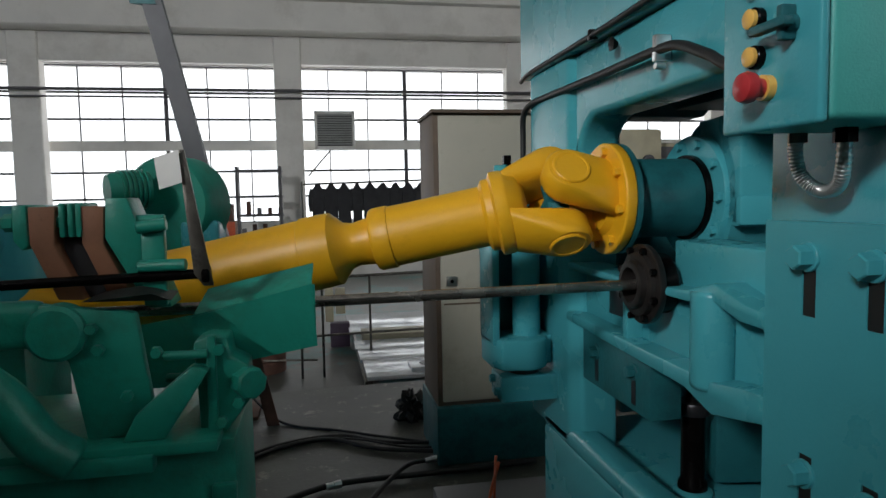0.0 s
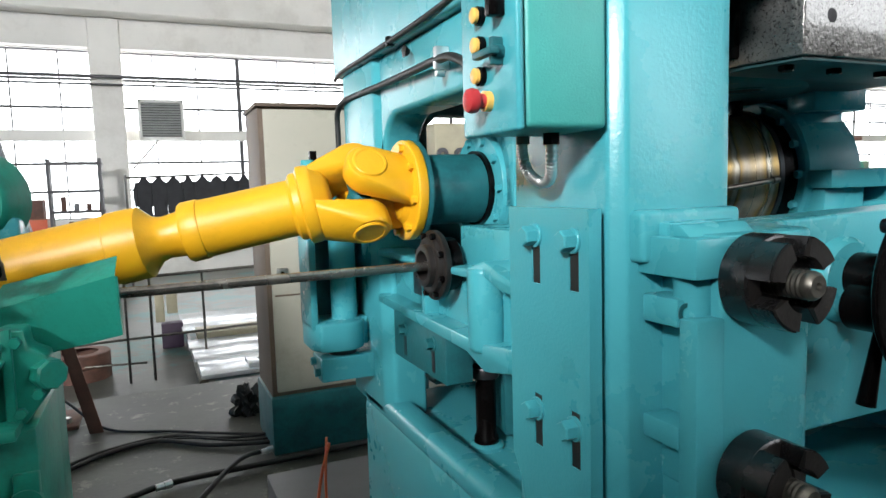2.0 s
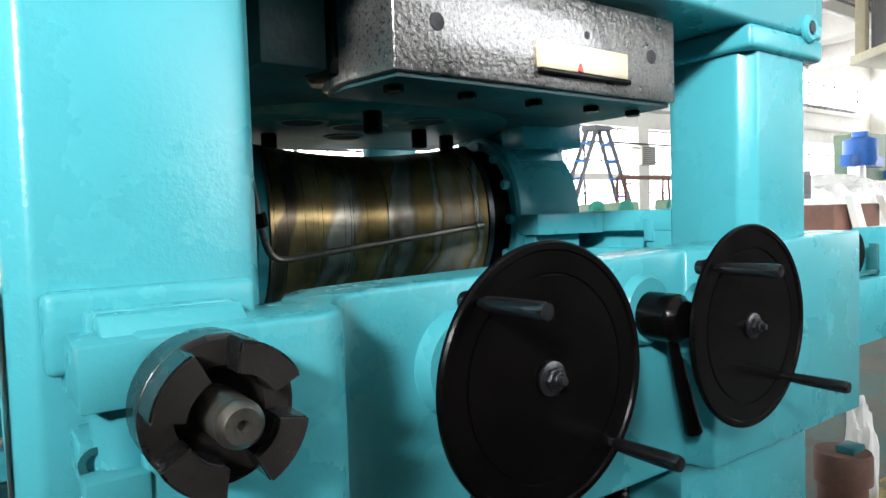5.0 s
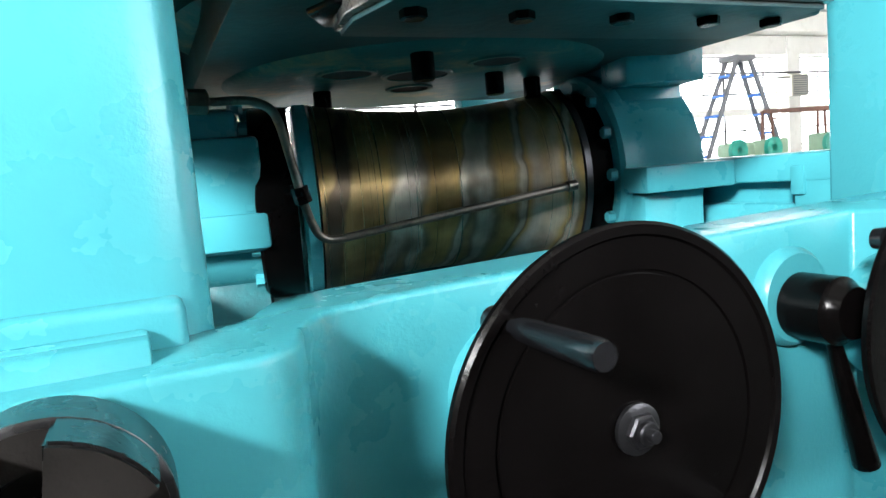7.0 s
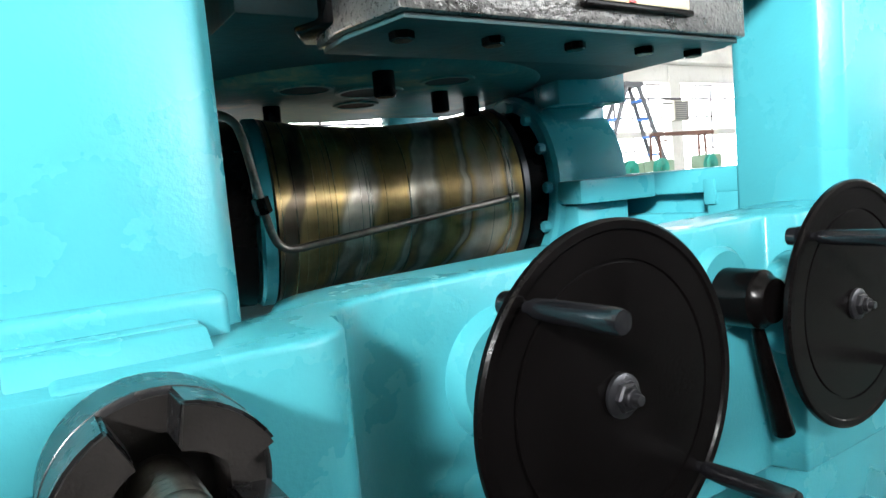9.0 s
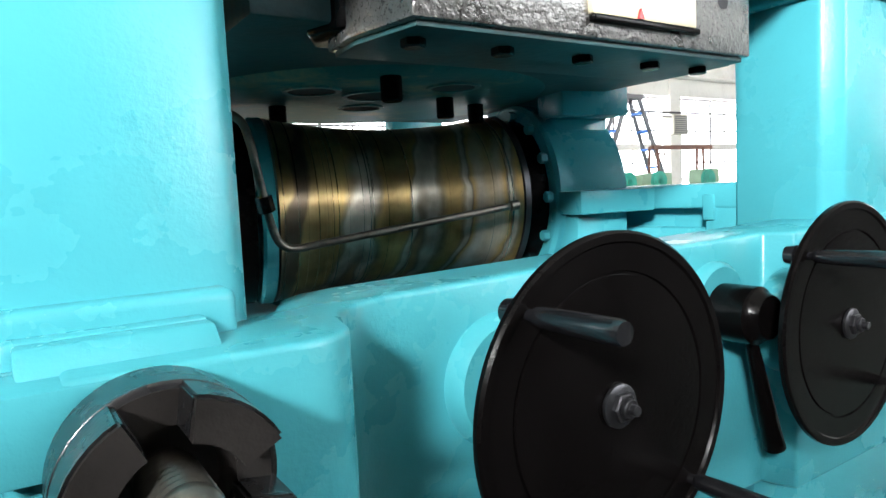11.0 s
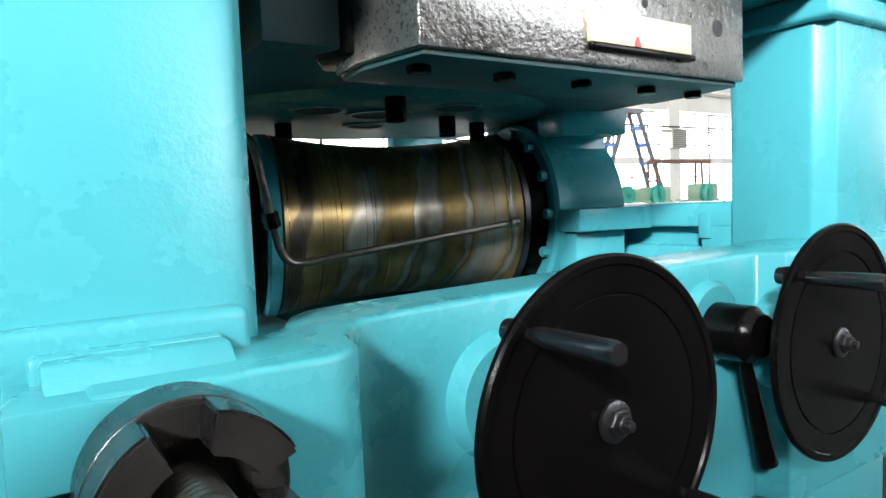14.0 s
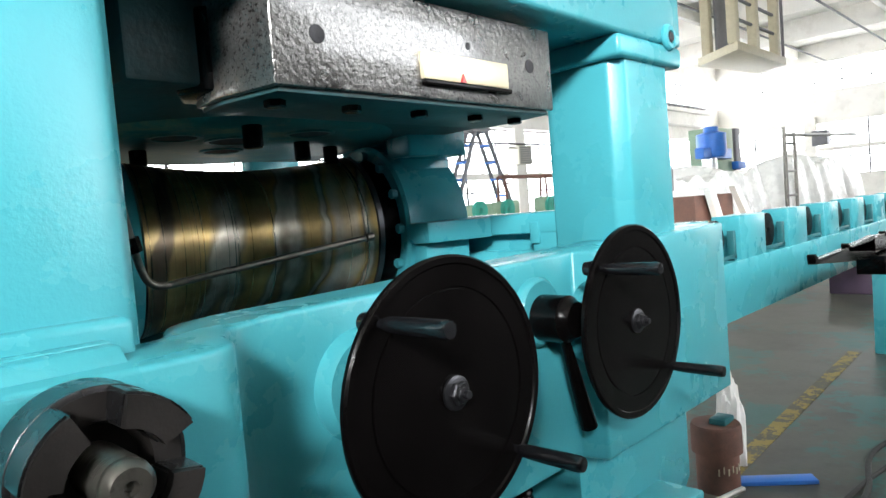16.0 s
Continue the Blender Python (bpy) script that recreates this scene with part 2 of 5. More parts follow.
def box(x0, x1, y0, y1, z0, z1, bevel=0.004, seg=2, turn=None, bm=None):
    b = bmesh.new()
    bmesh.ops.create_cube(b, size=1, matrix=Matrix.Translation(((x0 + x1) / 2, (y0 + y1) / 2, (z0 + z1) / 2)) @ Matrix.Diagonal((x1 - x0, y1 - y0, z1 - z0, 1)))
    if bevel:
        bmesh.ops.bevel(b, geom=b.edges[:], offset=min(bevel, 0.45 * min(x1 - x0, y1 - y0, z1 - z0)), segments=seg, profile=0.5, affect="EDGES")
    if turn:
        bmesh.ops.transform(b, matrix=turn, verts=b.verts[:])
    return merge(bm, b) if bm else b


def prism(points, axis, lo, hi, bevel=0.0, seg=2, bm=None):
    """A polygon drawn in the plane across axis (the two other axes in order x, y, z), pulled from lo to hi."""
    b = bmesh.new()

    def place(p, w):
        return {"x": (w, p[0], p[1]), "y": (p[0], w, p[1]), "z": (p[0], p[1], w)}[axis]

    f = b.faces.new([b.verts.new(place(p, lo)) for p in points])
    out = bmesh.ops.extrude_face_region(b, geom=[f])
    shift = Vector(place((0, 0), hi - lo))
    bmesh.ops.translate(b, vec=shift, verts=[v for v in out["geom"] if isinstance(v, bmesh.types.BMVert)])
    bmesh.ops.recalc_face_normals(b, faces=b.faces[:])
    if bevel:
        bmesh.ops.bevel(b, geom=[e for e in b.edges if e.calc_face_angle(0) > 0.4], offset=bevel, segments=seg, profile=0.5, affect="EDGES")
    return merge(bm, b) if bm else b


def basis(d):
    d = Vector(d).normalized()
    return Vector((0, 0, 1)).rotation_difference(d).to_matrix().to_4x4()


def lathe(profile, start, way, seg=40, bm=None):
    """A profile of (distance along way, radius) turned round the axis that leaves start along way."""
    b = bmesh.new()
    m = Matrix.Translation(start) @ basis(way)
    rings = []
    for s, r in profile:
        if r < 1e-6:
            rings.append([b.verts.new(m @ Vector((0, 0, s)))])
        else:
            rings.append([b.verts.new(m @ Vector((r * math.cos(2 * math.pi * i / seg), r * math.sin(2 * math.pi * i / seg), s))) for i in range(seg)])
    for a, c in zip(rings, rings[1:]):
        if len(a) == len(c) == 1:
            continue
        for i in range(seg):
            j = (i + 1) % seg
            if len(a) == 1:
                b.faces.new((a[0], c[j], c[i]))
            elif len(c) == 1:
                b.faces.new((a[i], a[j], c[0]))
            else:
                b.faces.new((a[i], a[j], c[j], c[i]))
    bmesh.ops.recalc_face_normals(b, faces=b.faces[:])
    return merge(bm, b) if bm else b


def rod(p0, p1, r, seg=20, chamfer=0.0, bm=None):
    d = Vector(p1) - Vector(p0)
    h, c = d.length, chamfer or min(r * 0.15, d.length * 0.2)
    return lathe([(0, 0), (0, r - c), (c, r), (h - c, r), (h, r - c), (h, 0)], p0, d, seg, bm)


def hexagon(p0, p1, r, bm=None):
    d = Vector(p1) - Vector(p0)
    h = d.length
    return lathe([(0, 0), (0, r), (h - 0.12 * r, r), (h, r * 0.86), (h, 0)], p0, d, 6, bm)


def tube(points, r, seg=10, smooth=8, bm=None):
    """A round hose or bar along a smooth line through the points."""
    pts = [Vector(p) for p in points]
    line = []
    for i in range(len(pts) - 1):
        p0, p1, p2, p3 = pts[max(i - 1, 0)], pts[i], pts[i + 1], pts[min(i + 2, len(pts) - 1)]
        for k in range(smooth):
            t = k / smooth
            line.append(0.5 * ((2 * p1) + (p2 - p0) * t + (2 * p0 - 5 * p1 + 4 * p2 - p3) * t * t + (3 * p1 - p0 - 3 * p2 + p3) * t ** 3))
    line.append(pts[-1])
    b = bmesh.new()
    side, rings = None, []
    for i, p in enumerate(line):
        d = (line[min(i + 1, len(line) - 1)] - line[max(i - 1, 0)]).normalized()
        side = (side - d * side.dot(d)).normalized() if side else d.orthogonal().normalized()
        up = d.cross(side)
        rr = r(i / (len(line) - 1)) if callable(r) else r
        rings.append([b.verts.new(p + rr * (side * math.cos(2 * math.pi * k / seg) + up * math.sin(2 * math.pi * k / seg))) for k in range(seg)])
    for a, c in zip(rings, rings[1:]):
        for k in range(seg):
            b.faces.new((a[k], a[(k + 1) % seg], c[(k + 1) % seg], c[k]))
    b.faces.new(rings[0][::-1])
    b.faces.new(rings[-1])
    return merge(bm, b) if bm else b


def hull(points, bm=None):
    b = bmesh.new()
    for p in points:
        b.verts.new(p)
    res = bmesh.ops.convex_hull(b, input=b.verts[:])
    bmesh.ops.delete(b, geom=[v for v in b.verts if not v.link_faces], context="VERTS")
    return merge(bm, b) if bm else b


def mesh_of(name, bm, mat, smooth=40):
    me = bpy.data.meshes.new(name)
    for f in bm.faces:
        f.smooth = True
    for e in bm.edges:
        e.smooth = len(e.link_faces) == 2 and e.calc_face_angle(0) < radians(smooth)
    bm.to_mesh(me)
    bm.free()
    me.materials.append(mat)
    return me


def thing(name, base, label, category, group="", kind=""):
    ob = new(name)
    ob.location = base
    ob.empty_display_size = 0.1
    return tagged(ob, label, category, group, kind)


def part(name, bm, mat, parent, label="", smooth=40):
    """One mesh, given in world places, under a thing or under a part."""
    ob = new(name, mesh_of(name, bm, mat, smooth))
    ob.parent = parent
    root = parent
    while root.parent:
        root = root.parent
    if parent is root:
        ob.matrix_parent_inverse = root.matrix_basis.inverted()
    return tagged(ob, label)


def single(name, bm, mat, label, category="", group="", kind="", base=None, smooth=40):
    """A thing of one mesh."""
    if base:
        bmesh.ops.translate(bm, vec=-Vector(base), verts=bm.verts[:])
    ob = new(name, mesh_of(name, bm, mat, smooth))
    if base:
        ob.location = base
    return tagged(ob, label, category, group, kind)


def arc(cx, cy, r, a0, a1, n=6):
    return [(cx + r * math.cos(radians(a0 + (a1 - a0) * i / n)), cy + r * math.sin(radians(a0 + (a1 - a0) * i / n))) for i in range(n + 1)]

# ---- the hall ----
SLAB_Y = 5.9
single("floor", box(WEST_X - 1, EAST_X + 1, BACK_Y - 1, WALL_Y + 1, -0.6, -0.30, 0), FLOOR_PAINT, "worn grey-green painted concrete shop floor", kind="structure")
single("foundation_slab", prism([(-9, BACK_Y), (2.9, BACK_Y), (2.9, SLAB_Y + 0.15), (-9, SLAB_Y - 0.4)], "z", -0.4, 0.0, 0.012), CONCRETE, "oil-stained raised concrete foundation slab", kind="structure")
single("ceiling", box(WEST_X - 1, EAST_X + 1, BACK_Y - 1, WALL_Y + 1, ROOF_Z, ROOF_Z + 0.4, 0), PLASTER, "whitewashed concrete hall ceiling", kind="structure")


def window_wall(name, along, where, lo, hi, pitch, first, sill, head, thick, inward):
    """A wall of piers, sill and head, with barred glazing between the piers. along: 'x' or 'y'."""
    def b(a0, a1, d0, d1, z0, z1, bev=0.0, bm=None):
        d0, d1 = sorted((where + inward * d0, where + inward * d1))
        return box(a0, a1, d0, d1, z0, z1, bev, 1, None, bm) if along == "x" else box(d0, d1, a0, a1, z0, z1, bev, 1, None, bm)

    wall = b(lo, hi, 0, -thick, -0.30, sill)
    wall = b(lo, hi, 0, -thick, head, 7.25, bm=wall)
    wall = b(lo, hi, 0, -thick, 9.05, ROOF_Z, bm=wall)
    if along == "x":
        wall = b(lo, 14.0, -0.02, -thick + 0.02, 7.2, 9.1, bm=wall)
    tagged(single("wall_" + name, wall, PLASTER, "whitewashed hall wall with long window bands", kind="structure"))
    piers, a = [], first
    while a < hi:
        if a > lo:
            piers.append(a)
        a += pitch
    for p in piers:
        single("pier", b(p - 0.34, p + 0.34, 0.35, -0.05, -0.30, 5.8, 0.03), PLASTER, "whitewashed square concrete column by the windows", "column", "columns of the " + name + " wall", kind="structure")
    for r in range(4):
        single("clerestory_bar", b(lo, hi, -0.1, -0.16, 7.23 + 0.6 * r, 7.29 + 0.6 * r), FRAME_GREY, "grey steel glazing bar of the upper windows", kind="structure")
    a = lo + 0.75
    while a < hi:
        single("clerestory_post", b(a - 0.03, a + 0.03, -0.17, -0.22, 7.25, 9.05), FRAME_GREY, "grey steel glazing post of the upper windows", kind="structure")
        a += 1.5
    ends = [lo] + piers + [hi]
    for k, (p, q) in enumerate(zip(ends, ends[1:])):
        if q - p < 1.2:
            continue
        w = thing("window_" + str(k + 1), (p, where, sill) if along == "x" else (where, p, sill), "tall steel-barred factory window with white daylight", "window", kind="structure")
        rows = 6
        for r in range(rows + 1):
            z = sill + (head - sill) * r / rows
            wide = 0.13 if r == 3 else 0.028
            part("window_bar", b(p + 0.3, q - 0.3, -0.10, -0.16, z - wide, z + wide), PLASTER if r == 3 else FRAME_GREY, w)
        cols = max(2, round((q - p) / 1.05))
        for c in range(1, cols):
            a = p + (q - p) * c / cols
            wide = 0.05 if c % 3 == 0 else 0.016
            part("window_post", b(a - wide, a + wide, -0.165, -0.2, sill, head), FRAME_GREY, w)


window_wall("north", "x", WALL_Y, WEST_X, EAST_X, 6.05, -12.73, 1.15, 5.1, 0.5, -1)
window_wall("east", "y", EAST_X, BACK_Y, WALL_Y, 6.0, -6.0, 2.2, 5.4, 0.5, -1)
for nm, lo, hi in (("wall_south", 0, 1), ("wall_west", 1, 0)):
    def strip(z0, z1):
        return box(WEST_X, EAST_X, BACK_Y - 0.2, BACK_Y, z0, z1, 0) if lo == 0 else box(WEST_X - 0.2, WEST_X, BACK_Y, WALL_Y, z0, z1, 0)
    single(nm, strip(7.7, ROOF_Z), PLASTER, "whitewashed wall above a long window opening", kind="structure")
    single("dado", strip(-0.30, 3.1), DADO, "dark painted lower wall under the window opening", kind="structure")
single("backdrop", box(4.2, 15.0, BACK_Y - 1.7, BACK_Y - 1.6, 2.8, 8.2, 0), SOUTH_SKY, "plain bright overcast sky outside the south windows", kind="structure")
single("wall_infill", box(15.0, EAST_X, BACK_Y - 0.15, BACK_Y - 0.05, 3.0, 7.8, 0, bm=box(WEST_X, -9.5, BACK_Y - 0.15, BACK_Y - 0.05, 3.0, 7.8, 0)), PLASTER, "plain whitewashed wall beside the window opening", kind="structure")
# unseen screen, added to block low daylight from the machine's lower parts
single("light_screen", box(-2.6, 2.4, -2.05, -1.95, -0.3, 3.22, 0.01, bm=box(2.4, 5.0, -2.04, -1.96, -0.3, 1.5, 0.01, bm=box(-2.6, -2.5, -1.95, 3.6, -0.3, 3.05, 0.01))), DADO, "unseen dark screen added to shade the machine's lower parts", kind="structure")
single("backdrop", box(WEST_X - 6, EAST_X + 8, WALL_Y + 2.4, WALL_Y + 2.5, -0.3, 12, 0), SKY, "plain bright overcast sky outside the windows", kind="structure")
single("backdrop", box(EAST_X + 2.4, EAST_X + 2.5, BACK_Y - 4, WALL_Y + 2, -0.3, 12, 0), SKY, "plain bright overcast sky outside the end windows", kind="structure")


def crane_runway():
    t = thing("crane_runway_beam", (0, WALL_Y - 0.6, 5.8), "whitewashed concrete crane runway beam under a steel rail", "crane beam", kind="structure")
    part("beam", box(WEST_X, EAST_X - 4, WALL_Y - 0.95, WALL_Y - 0.3, 5.8, 6.65, 0.03, bm=box(WEST_X, EAST_X - 4, WALL_Y - 1.2, WALL_Y - 0.3, 6.5, 6.72, 0.02)), PLASTER, t)
    part("rail", box(WEST_X, EAST_X - 4, WALL_Y - 0.85, WALL_Y - 0.7, 6.86, 7.0, 0.01), GREY_BOX, t)
    x = WEST_X + 0.3
    clip = mesh_of("rail_clip", box(-0.16, 0.16, WALL_Y - 1.0, WALL_Y - 0.55, 6.72, 6.88, 0.02, 1), GREY_BOX)
    while x < EAST_X - 4.5:
        o = new("rail_clip", clip)
        o.location = (x, 0, 0)
        o.parent, o.matrix_parent_inverse = t, t.matrix_basis.inverted()
        x += 0.62
    single("wall_panel", box(WEST_X, EAST_X, WALL_Y - 0.28, WALL_Y - 0.02, 5.12, 5.8, 0.01), PLASTER, "whitewashed lintel panel under the crane beam", kind="structure")


crane_runway()
for i in range(9):
    x = -10 + 6.05 * i
    b = box(x - 0.2, x + 0.2, BACK_Y, WALL_Y, 9.1, ROOF_Z, 0.02)
    single("roof_beam", b, PLASTER, "whitewashed concrete roof beam across the hall", "roof beam", "roof beams", "structure")
for i in range(4):
    y = -6.0 + 6.2 * i
    single("roof_rib", box(WEST_X, EAST_X, y - 0.12, y + 0.12, 9.5, ROOF_Z - 0.02, 0.02), PLASTER, "whitewashed concrete roof rib along the hall", "roof beam", "roof ribs", "structure")

# ---- the straightening machine: frame ----
frame_ob = thing("straightening_machine", (1.6, 1.5, 0), "teal-painted heavy cast roll straightening machine on a slab", "machine")

# base casting with a raised rim and a sunk top
base = prism([(0.80, 0.62), (2.30, 0.62), (2.42, 0.80), (2.42, 2.27), (0.80, 2.27)], "z", 0.0, 0.86, 0.02)
base = box(0.80, 0.90, 0.66, 2.27, 0.84, 0.92, 0.03, 3, bm=base)
base = box(0.80, 1.95, 0.62, 0.70, 0.84, 0.93, 0.02, 3, bm=base)
part("base", base, TEAL, frame_ob)
pad = box(1.95, 2.31, 0.60, 0.80, 0.80, 0.985, 0.008)
pad = box(1.86, 2.0, 0.604, 0.70, 0.80, 0.945, 0.008, bm=pad)
part("foot_pad", pad, TEAL, frame_ob)

for a, b, r, m in (((2.18, 0.585, 0.975), (2.45, 0.56, 0.945), 0.008, STEEL), ((2.05, 0.605, 0.905), (2.09, 0.555, 0.900), 0.012, TEAL), ((2.13, 0.605, 0.95), (2.17, 0.555, 0.945), 0.012, TEAL)):
    part("locking_pin", rod(a, b, r), m, frame_ob)
# left front column with a wide rounded corner and a ledge over the beam
col = prism([(0.79, 0.678), (0.995, 0.678), (1.025, 0.687), (1.040, 0.708), (1.042, 1.0), (0.765, 1.0), (0.765, 0.70)], "z", 0.86, 2.13, 0.006, 2)
part("front_column", col, TEAL, frame_ob)
ledge = box(0.795, 1.015, 0.648, 0.70, 1.55, 1.637, 0.010, 3)
ledge = box(0.83, 0.985, 0.632, 0.66, 1.55, 1.617, 0.006, 2, bm=ledge)
part("column_ledge", ledge, TEAL, frame_ob)
# right front column with a collar under the crown
col = prism([(2.185, 0.725), (2.215, 0.69), (2.43, 0.69), (2.45, 0.71), (2.45, 0.912), (2.195, 0.912)], "z", 1.56, 2.13, 0.008, 3)
col = box(2.165, 2.497, 0.675, 0.92, 2.058, 2.112, 0.012, 3, bm=col)
part("front_column", col, TEAL, frame_ob)
foot = prism([(1.95, 1.16), (2.50, 1.16), (2.50, 0.93), (2.42, 0.86), (1.95, 0.86)], "y", 0.72, 0.96, 0.012)
part("column_foot", foot, TEAL, frame_ob)
# side frame between the columns, with a sunk panel
side = box(2.225, 2.47, 0.905, 2.40, 0.85, 1.60, 0.01)
side = box(2.205, 2.47, 0.905, 2.40, 1.647, 1.705, 0.008, bm=side)
side = box(2.209, 2.47, 0.905, 1.0, 1.2, 1.70, 0.008, bm=side)
side = box(2.20, 2.22, 0.97, 1.0, 1.62, 1.68, 0.004, bm=side)
side = box(2.25, 2.44, 0.95, 2.38, 1.58, 1.66, 0, bm=side)
part("side_frame", side, TEAL, frame_ob)
# rear columns
part("rear_column", prism([(0.80, 2.02), (0.83, 1.97), (0.95, 1.97), (0.95, 2.44), (0.83, 2.44), (0.80, 2.39)], "z", 0.86, 2.13, 0.014, 3), TEAL, frame_ob)
part("rear_column", box(2.17, 2.42, 2.40, 2.48, 0.86, 2.13, 0.02), TEAL, frame_ob)
# the darker teal here includes the shade at the machine's back
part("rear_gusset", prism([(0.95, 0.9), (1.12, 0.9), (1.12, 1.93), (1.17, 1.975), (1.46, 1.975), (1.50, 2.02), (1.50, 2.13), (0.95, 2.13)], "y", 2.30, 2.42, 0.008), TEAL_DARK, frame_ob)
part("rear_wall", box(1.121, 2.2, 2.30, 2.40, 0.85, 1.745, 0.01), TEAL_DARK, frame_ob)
# arch that joins the left columns, with a rounded inner corner
inner = [(1.0, 1.93), (1.75, 1.925)] + arc(1.83, 1.785, 0.14, 90, 0, 7) + [(1.99, 1.74)]
arch = prism([(1.99, 2.13), (1.0, 2.13)] + inner, "x", 0.815, 0.95, 0.018, 3)
part("arch", arch, TEAL, frame_ob)
# crown: a ring of deep beams under a top plate
crown = box(0.775, 2.502, 0.676, 0.90, 2.112, 2.85, 0.012, 3)
crown = box(0.79, 0.95, 0.90, 2.48, 2.13, 2.85, 0.012, 3, bm=crown)
crown = box(2.28, 2.502, 0.90, 2.48, 2.12, 2.85, 0.012, 3, bm=crown)
crown = box(0.95, 2.28, 2.28, 2.48, 2.12, 2.85, 0.012, 3, bm=crown)
crown = box(0.80, 2.47, 0.70, 2.46, 2.83, 2.90, 0.01, 2, bm=crown)
part("crown", crown, TEAL, frame_ob)
lip = box(0.775, 1.06, 0.655, 0.70, 2.075, 2.12, 0.012, 3)
part("crown_lip", lip, TEAL, frame_ob)
eye = lathe([(0, 0.034), (0.006, 0.034), (0.012, 0.028), (0.012, 0.018), (0.004, 0.016), (0.004, 0)], (2.42, 0.676, 2.13), (0, -1, 0), 28)
part("pivot_boss", eye, TEAL, frame_ob)
part("pivot_pin", rod((2.42, 0.674, 2.13), (2.42, 0.663, 2.13), 0.014), BLUED, frame_ob)

# ---- front beam with its left block ----
beam_ob = thing("front_beam", (1.7, 0.72, 0.93), "teal cast front beam with a ribbed end block", "beam")
outline = [(1.084, 0.752), (1.075, 0.728), (1.055, 0.708), (1.03, 0.70), (0.865, 0.70), (0.865, 0.552), (1.035, 0.552)] + arc(1.045, 0.607, 0.055, -80, -20, 4) + [(1.105, 0.625), (1.118, 0.65), (1.135, 0.672), (1.165, 0.69), (1.21, 0.70), (1.94, 0.70), (1.955, 0.645), (2.63, 0.645), (2.63, 0.82), (1.18, 0.82), (1.13, 0.81), (1.10, 0.785)]
body = prism(outline, "z", 1.165, 1.598, 0.007, 3)
for v in body.verts:
    if v.co.z > 1.4:
        v.co.z += 0.023 * max(0, v.co.x - 1.05)
part("beam_body", body, TEAL, beam_ob)
part("block_body", box(0.867, 1.073, 0.554, 0.69, 0.95, 1.2, 0.006, 2), TEAL, beam_ob)
part("ridge", prism([(0.588, 1.594), (0.612, 1.614), (0.67, 1.614), (0.67, 1.594)], "x", 0.838, 0.985, 0.004, 2), TEAL, beam_ob)
part("block_face", box(0.812, 0.87, 0.547, 0.585, 0.95, 1.47, 0.004), TEAL, beam_ob)
part("block_cap", prism([(0.812, 0.550), (0.90, 0.550), (0.90, 0.69), (0.812, 0.69)], "z", 1.532, 1.595, 0.004), TEAL, beam_ob)
part("block_rib", box(0.814, 0.88, 0.59, 0.67, 1.452, 1.498, 0.004), TEAL, beam_ob)
part("block_rib", box(0.814, 0.88, 0.587, 0.67, 1.252, 1.292, 0.004), TEAL, beam_ob)
part("block_rib", box(0.814, 0.88, 0.587, 0.67, 0.99, 1.09, 0.004), TEAL, beam_ob)
part("block_pin", rod((0.855, 0.60, 1.46), (0.855, 0.60, 1.55), 0.03), TEAL, beam_ob)
part("socket", lathe([(0, 0.016), (0.002, 0.016), (0.002, 0.009), (-0.01, 0.009), (-0.01, 0)], (0.828, 0.5865, 1.476), (0, -1, 0), 20), TEAL_DARK, beam_ob)
for hx, hz in ((1.355, 1.472), (1.935, 1.47)):
    part("bearing_boss", lathe([(-0.01, 0.088), (0.014, 0.088), (0.03, 0.078), (0.03, 0.0)], (hx, 0.702 if hx < 1.8 else 0.647, hz), (0, -1, 0), 40), TEAL, beam_ob)
part("bearing_boss", lathe([(-0.01, 0.07), (0.012, 0.07), (0.022, 0.062), (0.022, 0.0)], (1.80, 0.702, 1.51), (0, -1, 0), 40), TEAL, beam_ob)


